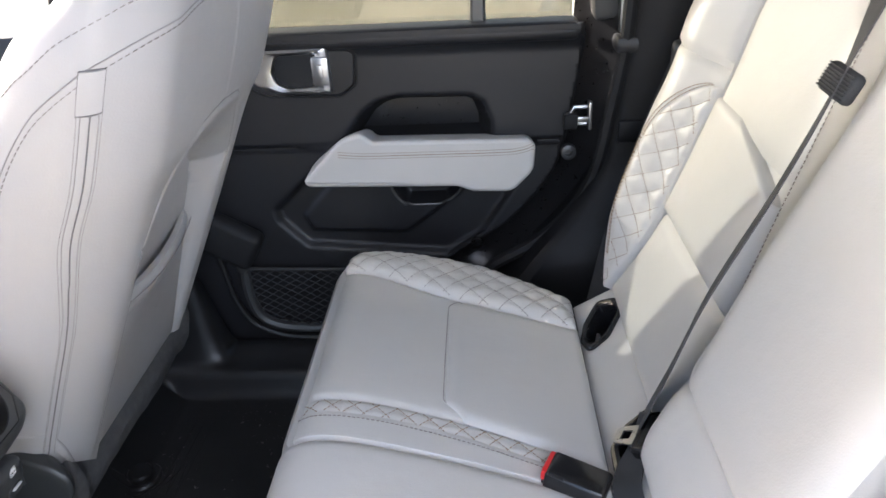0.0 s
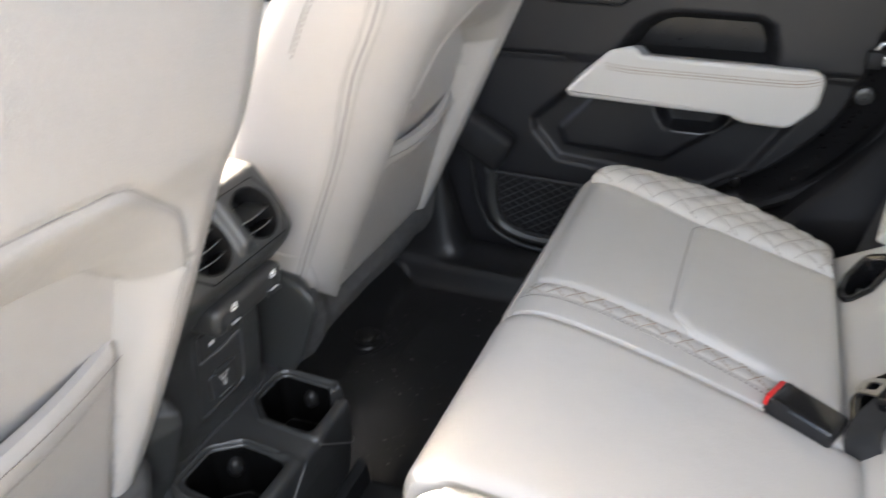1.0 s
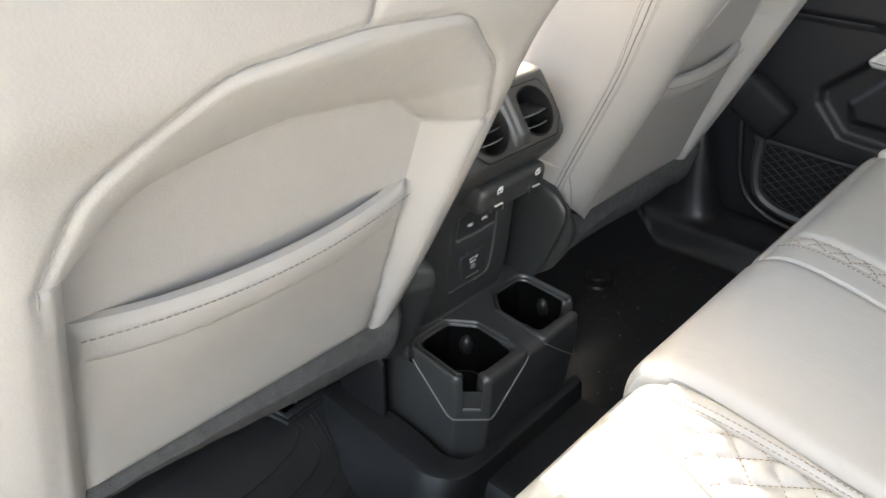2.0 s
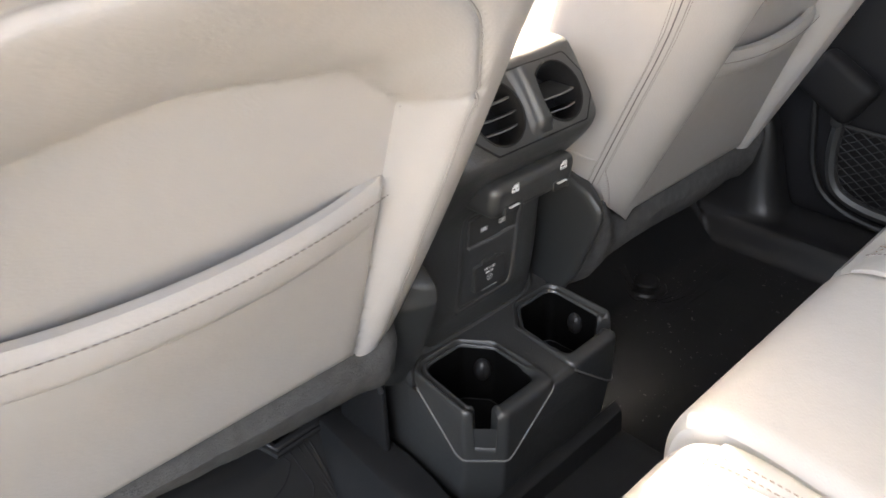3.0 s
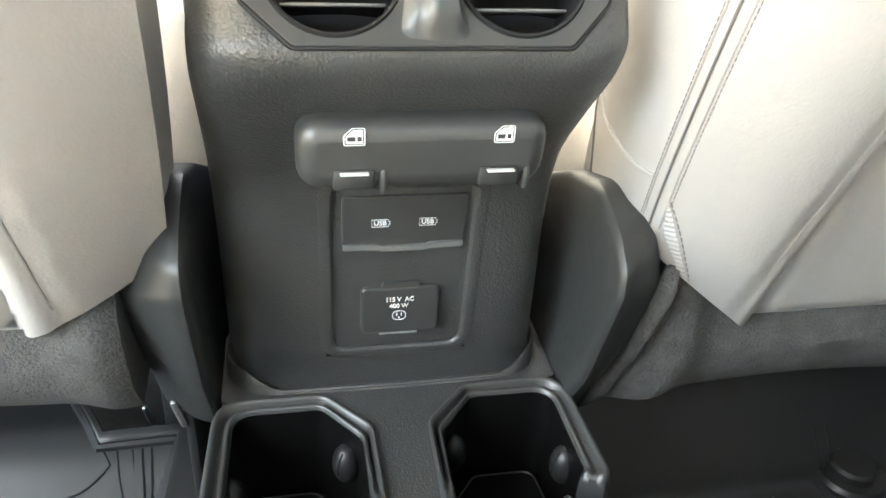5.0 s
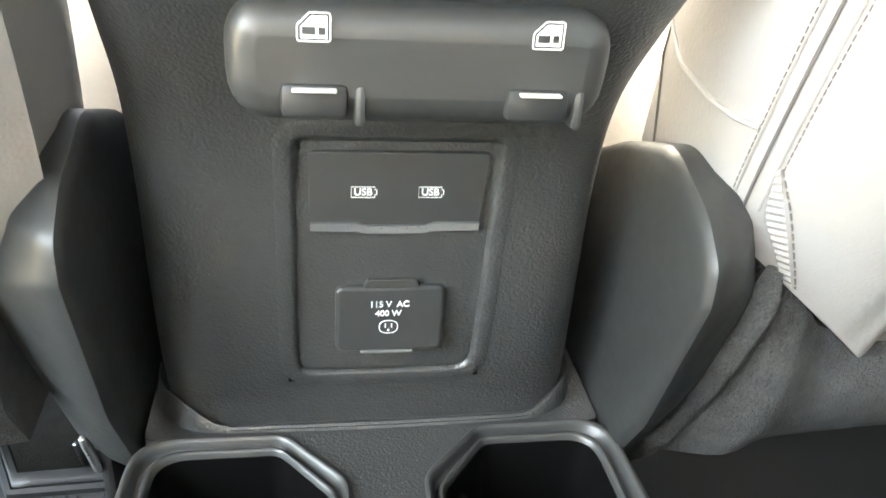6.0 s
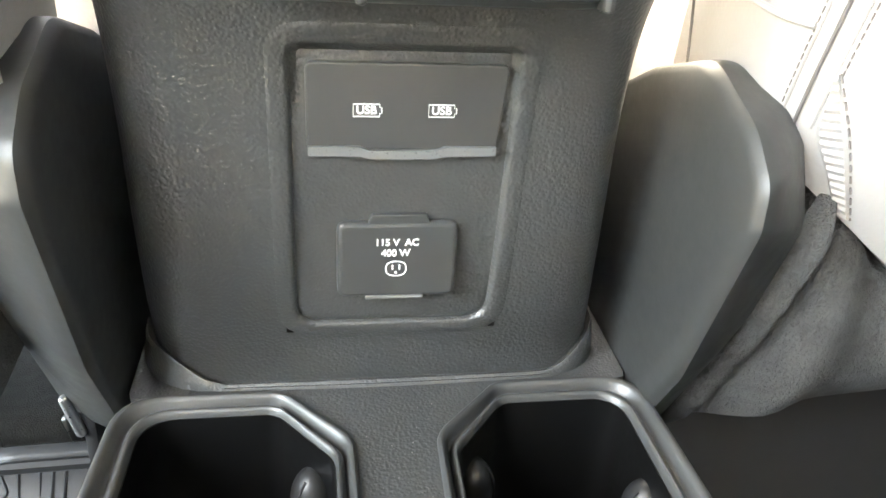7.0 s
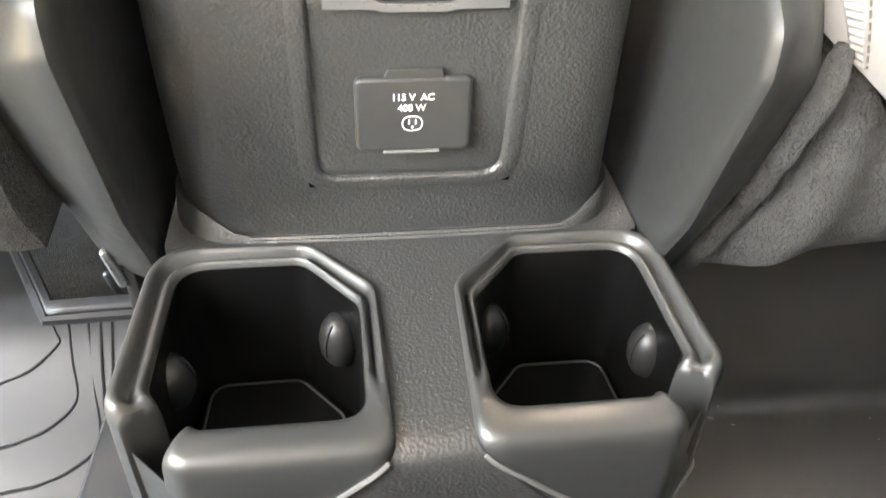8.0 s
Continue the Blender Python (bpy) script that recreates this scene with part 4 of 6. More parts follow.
    rim = [[V(*grow2(p, d), h) for p in octo] for d, h in ((0.0, 0.0022), (0.0003, 0.0018), (0.0004, -0.003))]
    loft(bm, rim, True, False, False)
    bezel = part("vent_bezel", bm, BLACKSMOOTH, t, angle=30)
    for side, c0 in enumerate(CY):
        bm = bmesh.new()
        P = [(0.0290, 0.0016), (0.0280, 0.0034), (0.0268, 0.0030), (0.0258, -0.004), (0.0255, -0.03)]
        loft(bm, [[V(c0 + r * math.cos(a), r * math.sin(a), h) for a in [2 * math.pi * k / seg for k in range(seg)]] for r, h in P], True, False, True)
        vent = part("air_vent", bm, DARKVOID, bezel, "round air vent")
        for k, (v, depth, rise) in enumerate(((0.0095, 0.012, 0.002), (-0.0030, 0.012, 0.002), (-0.0145, 0.012, 0.002)) if side == 0 else ((-0.0035, 0.020, 0.016), (-0.0160, 0.012, 0.004))):
            w = 2 * math.sqrt(0.0252 ** 2 - v ** 2)
            bow = lambda q: -0.0040 * (2 * q - 1) ** 2
            loops = []
            for j in range(13):
                y, f = c0 + lerp(-w / 2, w / 2, j / 12), bow(j / 12)
                loops.append([V(y, v + 0.0008 - f * 0.4, f), V(y, v - 0.0008 - f * 0.4, f), V(y, v + rise - 0.001, f - depth), V(y, v + rise + 0.001, f - depth)])
            bm = bmesh.new()
            # vane tones paint the light: upper right vane lit, the others shaded
            loft(bm, loops)
            part("vane", bm, BLACKSMOOTH if side and k == 0 else SHADEBLACK, vent)
            # pale line paints the highlight on the vane's leading edge
            bm = bmesh.new()
            tube(bm, [V(c0 + lerp(-w / 2, w / 2, j / 12), v - bow(j / 12) * 0.4, 0.0003 + bow(j / 12)) for j in range(13)], 0.0010 if k == 0 else 0.0007, 6)
            part("vane_edge", bm, EDGEGLINT, vent)
    # spine between the vents
    bm = bmesh.new()
    loops = []
    for i in range(29):
        q = i / 28
        v = lerp(-0.0300, 0.0300, q)
        w = 0.0118 + 0.0050 * (2 * q - 1) ** 2
        h = 0.0090 * smooth(q / 0.22) ** 0.7
        ring = []
        for j in range(19):
            u = lerp(-1, 1, j / 18)
            hump = smooth((u + 1) / 0.9) * smooth((1 - u) / 0.35) - 0.30 * math.exp(-((u + 0.30) / 0.20) ** 2)
            ring.append(V(0.0028 + u * w, v, 0.0018 + h * max(0.0, hump)))
        loops.append(ring + [V(0.0028 + w, v, -0.002), V(0.0028 - w, v, -0.002)])
    loft(bm, loops)
    part("vent_spine", bm, BLACKSMOOTH, bezel, angle=50)
    # base column below the cup holders
    bm = bmesh.new()
    col = rounded([(-0.2880, -0.0825), (-0.2880, 0.0825), (-0.3172, 0.1108), (-0.400, 0.1065), (-0.75, 0.104), (-0.75, -0.104), (-0.400, -0.1065), (-0.3172, -0.1108)], [0.008, 0.008, 0.010, 0.02, 0.01, 0.01, 0.02, 0.010], 6)
    loft(bm, [[Vector((p[0] - 0.012 * q * (p[0] > -0.4), p[1] * (1 - 0.03 * q), z)) for p in col] for z, q in ((0.0, 1.2), (0.06, 0.7), (0.11, 0.25), (0.14, 0.06), (0.176, 0.0))], True, True, False)
    part("base_column", bm, BLACKSMOOTH, t, angle=40)
    # shelf between and behind the cups
    bm = bmesh.new()
    zz = lambda x: 0.2 - 0.08 * (x + 0.39)
    plate = rounded([(-0.303, -0.0150), (-0.303, 0.0150), (-0.368, 0.0165), (-0.396, 0.044), (-0.397, 0.104), (-0.46, 0.104), (-0.46, -0.104), (-0.397, -0.104), (-0.396, -0.044), (-0.368, -0.0165)], 0.004, 2)
    loft(bm, [[Vector((p[0], p[1], zz(p[0]) - 0.03)) for p in plate], [Vector((p[0], p[1], zz(p[0]) - 0.0005)) for p in plate]])
    part("shelf", bm, BLACKGRAIN, t)
    # the shelf curls over between the cups and runs down the rear face
    bm = bmesh.new()
    curl = [(-0.304, 0.1926, 0.0150), (-0.297, 0.1921, 0.0150), (-0.2925, 0.1908, 0.0152), (-0.2895, 0.1882, 0.0160), (-0.2880, 0.1845, 0.0185), (-0.2876, 0.178, 0.024), (-0.2876, 0.165, 0.036), (-0.2877, 0.150, 0.050)]
    loft(bm, [[Vector((x + (0.0003 - 0.0006 * (u / 6 - 1) ** 2 if k < 5 else 0), w * (u / 6 - 1), z)) for u in range(13)] for k, (x, z, w) in enumerate(curl)], False, False, False)
    part("nose", bm, BLACKGRAIN, t)
    # moulded seam ridge along the foot of the tower
    bm = bmesh.new()
    ring = [p for p in ring_at(-0.4025, -0.70, 0.0935, 0.099, 0.205, 0.034, 8) if p.x > -0.47]
    ring.sort(key=lambda p: math.atan2(p.y, p.x + 0.47))
    loops = []
    for p in ring:
        rise = 0.013 * smooth((abs(p.y) - 0.066) / 0.026)
        o = Vector((p.x + 0.47, p.y, 0)).normalized()
        zf = 0.2022 + rise
        loops.append([Vector((p.x, p.y, 0.19)) + o * 0.0052, Vector((p.x, p.y, 0.2000)) + o * 0.0046, Vector((p.x, p.y, 0.2012 + rise * 0.4)) + o * 0.0038, Vector((p.x, p.y, zf - 0.0010)) + o * 0.0030,
                      Vector((p.x, p.y, zf)) + o * 0.0021, Vector((p.x, p.y, zf - 0.001)) + o * 0.0008, Vector((p.x, p.y, zf - 0.004)) - o * 0.002, Vector((p.x, p.y, 0.19)) - o * 0.004])
    loft(bm, loops)
    part("foot_ridge", bm, BLACKGRAIN, t)
    # cup holders: a rounded pot with a double rim, its outer corner cut down to a slot
    inner = [(-0.3045, 0.0225), (-0.3605, 0.0235), (-0.3870, 0.0460), (-0.3870, 0.0965), (-0.3235, 0.0985), (-0.3045, 0.0785)]
    outer = [(-0.2865, 0.0130), (-0.3690, 0.0150), (-0.3972, 0.0435), (-0.3982, 0.1085), (-0.3165, 0.1125), (-0.2868, 0.0835)]
    rad_i = [0.012, 0.013, 0.010, 0.014, 0.006, 0.006]
    rad_o = [0.010, 0.014, 0.012, 0.020, 0.009, 0.009]
    SLOT = 0.044
    cuts = [0.0, 0.05, 0.09, 0.12, 0.14, 0.155, 0.17, 0.185, 0.20, 0.22, 0.26, 0.4, 0.5, 0.6, 0.74, 0.78, 0.80, 0.815, 0.83, 0.845, 0.86, 0.88, 0.91, 0.95, 1.0]

    def ring_of(poly, rr):
        """Dense closed outline; each entry is (point, edge index, share along the edge)."""
        seg, n, out = 7, len(poly), []
        r = rounded(poly, rr, seg)
        for i in range(n):
            out += [(r[i * (seg + 1) + k], i, 0.0 if k > seg // 2 else -1.0) for k in range(seg + 1)]
            a, b = r[i * (seg + 1) + seg], r[((i + 1) % n) * (seg + 1)]
            if i == 4:
                out += [(a.lerp(b, q), i, q) for q in cuts[1:-1]]
            else:
                out += [(a.lerp(b, q / 9), i, q / 9) for q in range(1, 9)]
        return out
    for sy in (1, -1):
        RI, RO = ring_of(inner, rad_i), ring_of(outer, rad_o)
        n = len(RI)
        I, O = [p for p, _, _ in RI], [p for p, _, _ in RO]
        slot, plain, seam = [], [], []
        for p, e, q in RO:
            d = 0.0
            if e == 4 and q > 0:
                d = min(q, 1 - q)
                d = 0.0035 * smooth((d - 0.02) / 0.13) + (SLOT - 0.0035) * smooth((d - 0.145) / 0.05)
            slot.append(d)
            plain.append(smooth((p.x + 0.318) / 0.012))          # rear wall and slot ends: one broad round, no double rim
            if p.x > -0.2885 or (e == 5 and q >= 0) or (e == 0 and q <= 0):
                seam.append(lerp(0.1905, 0.1365, min(1.0, max(0.0, (p.y - 0.0135) / 0.064))))
            elif p.y > 0.09 and p.x > -0.397:
                seam.append(lerp(0.1365, 0.193, min(1.0, max(0.0, (-0.326 - p.x) / 0.068))))
            elif p.x > -0.33 and p.y > 0.07:
                seam.append(0.1365)
            else:
                seam.append(0.186)
        W = lambda p, z: Vector((p[0], sy * p[1], z))
        mid = lambda i, q: Vector((lerp(I[i][0], O[i][0], q), lerp(I[i][1], O[i][1], q)))
        cen = Vector((-0.345, 0.061))
        sh = lambda p, k: cen + (Vector(p) - cen) * k
        top = [zz(p[0]) - slot[i] for i, p in enumerate(I)]
        double = ((0.03, -0.0030), (0.08, -0.0010), (0.15, 0.0002), (0.23, 0.0002), (0.30, -0.0008), (0.35, -0.0022), (0.42, -0.0030), (0.48, -0.0028), (0.54, -0.0014), (0.60, 0.0008), (0.68, 0.0022), (0.78, 0.0026), (0.88, 0.0018), (0.95, -0.0004), (1.0, -0.0038))
        broad = [(0.5 - 0.5 * math.cos(math.pi * k / 14), 0.0028 - 0.0085 * (abs(k / 7 - 1)) ** 2.6) for k in range(15)]
        rim = [[W(mid(i, lerp(a[0], b[0], plain[i])), top[i] + lerp(a[1], b[1], plain[i])) for i in range(n)] for a, b in zip(double, broad)]
        lip = [[W(O[i], max(seam[i] + 0.001, top[i] - lerp(0.0038, 0.0057, plain[i]) - d)) for i in range(n)] for d in (0.006, 0.014, 0.026, 0.05)]
        skirt = [[W(sh(O[i], k), seam[i] + dz) for i in range(n)] for k, dz in ((1.0, 0.0), (0.992, -0.0012), (0.95, -0.0014))]
        bm = bmesh.new()
        loft(bm, rim + lip + skirt, True, False, False)
        cup = part("cup_holder", bm, BLACKSMOOTH, t, "cup holder with a slotted corner", angle=60)
        # same plastic as the rim, darkened to paint the well's shade
        bm = bmesh.new()
        wall = [[W(sh(I[i], k), lerp(0.131, top[i] - lerp(0.003, 0.0057, plain[i]), q)) for i in range(n)] for k, q in ((0.90, 0.0), (0.935, 0.0), (0.955, 0.04), (0.975, 0.35), (0.992, 0.8), (1.0, 1.0))]
        loft(bm, wall + rim[:1], True, True, False)
        part("cup_well", bm, SHADEBLACK, cup, "cup well, its shade given as a deeper black", angle=50)
        # raised seam where the pot is let into the column, its glint painted pale
        bm = bmesh.new()
        run = [i for i in range(n) if seam[i] < 0.1855 or (O[i].x > -0.2885)]
        start = next(k for k in range(len(run)) if run[k] - run[k - 1] > 1 or k == 0 and run[0] > 0)
        run = run[start:] + run[:start]
        tube(bm, [W(sh(O[i], 1.003), seam[i] - 0.0004) for i in run], 0.00115, 6)
        part("pod_seam", bm, EDGEGLINT, cup, "pale seam edge, a painted glint")
        # rubber pad in the bottom, its shade painted as near-black
        bm = bmesh.new()
        pp = rounded([(-0.316, 0.031), (-0.358, 0.032), (-0.3815, 0.051), (-0.3810, 0.0905), (-0.330, 0.0935), (-0.312, 0.077)], 0.009, 5)
        slab(bm, [(p[0], sy * p[1]) for p in pp], (lambda u, v, h: Vector((u, v, 0.1305 + h)), 0.004), 0.001)
        part("cup_pad", bm, SHADEBLACK, cup)
        bm = bmesh.new()
        tube(bm, [(p[0], sy * p[1], 0.1345) for p in pp], 0.0007, 5, True)
        part("pad_edge", bm, BLACKSMOOTH, cup)
        for px, py, turn in ((-0.369, 0.0320, 25), (-0.350, 0.0980, 90)):
            bm = bmesh.new()
            bmesh.ops.create_uvsphere(bm, u_segments=24, v_segments=14, radius=1.0)
            bmesh.ops.scale(bm, vec=(0.0095, 0.0088, 0.0135), verts=bm.verts)
            bmesh.ops.translate(bm, vec=(px, sy * py, 0.170), verts=bm.verts)
            grip = part("grip_button", bm, RUBBER, cup, "rubber cup gripper")
            bm = bmesh.new()
            inw = Vector((-0.345 - px, sy * (0.061 - py), 0)).normalized()
            side = Vector((-inw.y, inw.x, 0)) * 0.0018
            tube(bm, [Vector((px, sy * py, 0.170)) + inw * 0.0092 * math.cos(a) + side + Vector((0, 0, 0.0136 * math.sin(a))) for a in [lerp(-0.25, 1.0, k / 8) for k in range(9)]], 0.00055, 5)
            part("grip_slit", bm, DARKVOID, grip)
    return t


# ---- rear bench ----
CP = spline([(-0.090, 0.10, 0), (-0.102, 0.17, 0), (-0.113, 0.24, 0), (-0.118, 0.288, 0), (-0.110, 0.317, 0), (-0.086, 0.331, 0), (-0.040, 0.331, 0), (0.05, 0.318, 0), (0.14, 0.306, 0), (0.24, 0.293, 0)], 120)
CS = [0.0]
for _a, _b in zip(CP, CP[1:]):
    CS.append(CS[-1] + (_b - _a).length)


def cush(s, y):
    s = min(max(s, 0.0), CS[-1])
    k = min(118, int(s / CS[-1] * 119))
    while k > 0 and CS[k] > s:
        k -= 1
    while k < 118 and CS[k + 1] < s:
        k += 1
    q = (s - CS[k]) / (CS[k + 1] - CS[k])
    p = CP[k].lerp(CP[k + 1], q)
    dz = -0.0 - 0.035 * smooth((abs(y) - 0.50) / 0.14)
    return Vector((p.x, y, p.y + dz))


def s_at(x):
    """Arc length along the cushion's top for a given x."""
    for k in range(25, 119):
        if CP[k + 1].x >= x and CP[k].x <= x and CP[k].y > 0.28:
            return lerp(CS[k], CS[k + 1], (x - CP[k].x) / (CP[k + 1].x - CP[k].x))
    return CS[-1]


def x_at(s):
    return cush(s, 0).x


def stitch_lines(name, lines, parent, r=0.0006, mat=None, on=0.0035, off=0.0018):
    bm = bmesh.new()
    for ln in lines:
        dashes(bm, ln, r, on, off)
    return tagged(part(name, bm, mat or STITCH, parent), kind="stuff")


def diamond_lines(place, a0, a1, fb0, fb1, cell, lift=0.0004, margin=0.006):
    """Stitch lines of the quilting, clipped to the panel, on its surface."""
    lines = []
    bmin = min(fb0(a0), fb0(a1), fb0((a0 + a1) / 2))
    bmax = max(fb1(a0), fb1(a1), fb1((a0 + a1) / 2))
    for sgn in (1, -1):
        lo = math.floor(((a0 + sgn * bmin) if sgn > 0 else (a0 - bmax)) / cell)
        hi = math.ceil(((a1 + sgn * bmax) if sgn > 0 else (a1 - bmin)) / cell)
        for k in range(lo, hi + 1):
            run = []
            n = int((a1 - a0) / 0.003)
            for i in range(n + 1):
                a = lerp(a0, a1, i / n)
                b = (k * cell - a) * sgn if sgn > 0 else (a - k * cell)
                if fb0(a) + margin < b < fb1(a) - margin and a0 + margin < a < a1 - margin:
                    run.append(place(a, b, lift))
                else:
                    if len(run) > 2:
                        lines.append(run)
                    run = []
            if len(run) > 2:
                lines.append(run)
    return lines


def tab(xs, ys):
    return lambda s: table(xs, ys, x_at(s))


def rear_cushion_wide(t):
    up = Vector((-0.5, 0, 1))
    sF, sB = s_at(-0.104), s_at(0.222)
    yc = tab([-0.14, -0.056, 0.062, 0.153, 0.24], [0.142, 0.138, 0.122, 0.100, 0.075])
    yu = tab([-0.11, 0.0, 0.074, 0.16, 0.227], [0.208, 0.196, 0.180, 0.150, 0.124])
    yl = lambda s: yu(s) - 0.025
    yi = tab([-0.11, 0.048, 0.216], [0.508, 0.440, 0.385])
    yo = tab([-0.11, -0.037, 0.051, 0.135, 0.22], [0.566, 0.574, 0.556, 0.512, 0.458])
    sM = s_at(0.050)
    bm = bmesh.new()
    pad(bm, cush, 0.0, s_at(0.235), -0.108, yc, 0.0075, 0.016, 0.008, out=up, skirt=0.03)
    part("centre_seat", bm, LEATHER, t)
    bm = bmesh.new()
    pad(bm, cush, 0.0, sF, 0.140, 0.568, 0.008, 0.02, 0.008, out=up, skirt=0.03)
    part("front_roll", bm, LEATHER, t)
    bm = bmesh.new()
    pad(bm, cush, sF - 0.002, sB, yc, lambda s: yl(s) + 0.004, 0.0050, 0.004, 0.003, out=up)
    part("inner_border", bm, LEATHER, t)
    bm = bmesh.new()
    pq = pad(bm, cush, sF, sB, yl, yu, 0.004, 0.006, 0.002, 0.0016, 0.024, out=up)
    qi = part("quilted_border", bm, LEATHER, t, "quilted leather border with tan stitching")
    stitch_lines("quilt_stitching", diamond_lines(pq, sF, sB, yl, yu, 0.024, margin=0.001), qi)
    stitch_lines("edge_stitching", [[pq(lerp(sF, sB, i / 120), yl(lerp(sF, sB, i / 120)) - 0.002, 0.0035) for i in range(121)],
                                    [pq(lerp(sF, sB, i / 120), yl(lerp(sF, sB, i / 120)) - 0.006, 0.0054) for i in range(121)]], qi, mat=GREYTHREAD)
    bm = bmesh.new()
    pf = pad(bm, cush, sF, sM + 0.030, yu, yi, 0.0055, 0.012, 0.006, out=up)
    part("front_panel", bm, LEATHER, t)
    # grey line paints the shade in the crease between the panels
    bm = bmesh.new()
    trace = spline([(sM + 0.030, yu(sM + 0.030) - 0.001, 0), (sM + 0.016, yu(sM) + 0.011, 0), (sM + 0.001, yu(sM) + 0.026, 0), (sM - 0.0008, yu(sM) + 0.032, 0), (sM - 0.0008, yi(sM) - 0.034, 0), (sM + 0.001, yi(sM) - 0.022, 0), (sM + 0.012, yi(sM) - 0.010, 0), (sM + 0.026, yi(sM) - 0.004, 0)], 90)
    tube(bm, [pf(min(p.x, sM + 0.029), p.y, 0.0002) for p in trace], 0.0007, 6)
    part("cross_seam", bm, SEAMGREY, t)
    bm = bmesh.new()
    clip = lambda s: 0.024 * max(0.0, 1 - (s - sM) / 0.026)
    pad(bm, lambda s, y: cush(s, y) + Vector((0, 0, 0.003)), sM, sB, lambda s: yu(s) + clip(s), lambda s: yi(s) - clip(s), 0.007, 0.016, 0.005, out=up, skirt=0.014)
    part("rear_panel", bm, LEATHER, t)
    bm = bmesh.new()
    po = pad(bm, cush, sF, sB, yi, yo, 0.016, 0.03, 0.004, 0.003, 0.036, out=up, skirt=0.16)
    qo = part("quilted_border", bm, LEATHER, t, "quilted leather border with grey stitching")
    stitch_lines("quilt_stitching", diamond_lines(po, sF, sB, yi, yo, 0.036, margin=0.002), qo, mat=GREYTHREAD)
    bm = bmesh.new()
    rbox(bm, (0.06, 0.20, 0.20), (0.33, 0.62, 0.18), 0.02, 2)
    part("cushion_core", bm, SEAMDARK, t)
    bm = bmesh.new()
    rbox(bm, (0.06, 0.20, 0.075), (0.27, 0.58, 0.14), 0.01, 2)
    part("cushion_base", bm, CARPET, t)


def rear_cushion_narrow(t):
    up = Vector((-0.5, 0, 1))
    sF, sB = s_at(-0.094), s_at(0.222)
    f = lambda v: (lambda s: v)
    hi = lambda s, y: cush(s, y) + Vector((0.014, 0, 0.001))
    bm = bmesh.new()
    pad(bm, hi, 0.0, sF, -0.60, -0.116, 0.008, 0.04, 0.007, out=up, skirt=0.03)
    part("front_roll", bm, LEATHER, t)
    bm = bmesh.new()
    pb = pad(bm, hi, sF, s_at(0.235), tab([-0.08, 0.05, 0.23], [-0.140, -0.128, -0.122]), f(-0.114), 0.006, 0.012, 0.004, out=up, skirt=0.05)
    part("inner_border", bm, LEATHER, t)
    ql, qr = tab([-0.08, 0.0, 0.23], [-0.176, -0.205, -0.235]), tab([-0.08, 0.05, 0.23], [-0.142, -0.130, -0.124])
    bm = bmesh.new()
    pq = pad(bm, hi, sF, sB, ql, qr, 0.007, 0.014, 0.003, 0.0035, 0.032, out=up)
    q = part("quilted_border", bm, LEATHER, t, "quilted leather border with tan stitching")
    stitch_lines("quilt_stitching", diamond_lines(pq, sF, sB, ql, qr, 0.032, margin=0.001), q, 0.0004, on=0.0030, off=0.0016)
    ln = [lerp(sF, sB, i / 150) for i in range(151)]
    stitch_lines("edge_stitching", [[pb(s, qr(s) + 0.004, 0.0004) for s in ln], [pb(s, qr(s) + 0.009, 0.0004) for s in ln]], q, 0.00032, on=0.0028, off=0.0018)
    bm = bmesh.new()
    pad(bm, hi, sF, sB, f(-0.50), ql, 0.010, 0.025, 0.007, out=up)
    part("seat_panel", bm, LEATHER, t)
    bm = bmesh.new()
    pad(bm, hi, sF, sB, f(-0.60), f(-0.50), 0.016, 0.03, 0.008, out=up, skirt=0.12)
    part("outer_border", bm, LEATHER, t)
    bm = bmesh.new()
    rbox(bm, (0.06, -0.355, 0.20), (0.33, 0.44, 0.18), 0.02, 2)
    part("cushion_core", bm, SEAMDARK, t)
    bm = bmesh.new()
    rbox(bm, (0.06, -0.355, 0.075), (0.27, 0.40, 0.14), 0.01, 2)
    part("cushion_base", bm, CARPET, t)


def filler(u, y):
    """Slanting strip between cushion and backrest; u metres up from its front edge."""
    return Vector((0.226 + 0.87 * u, y, 0.283 + 0.49 * u))


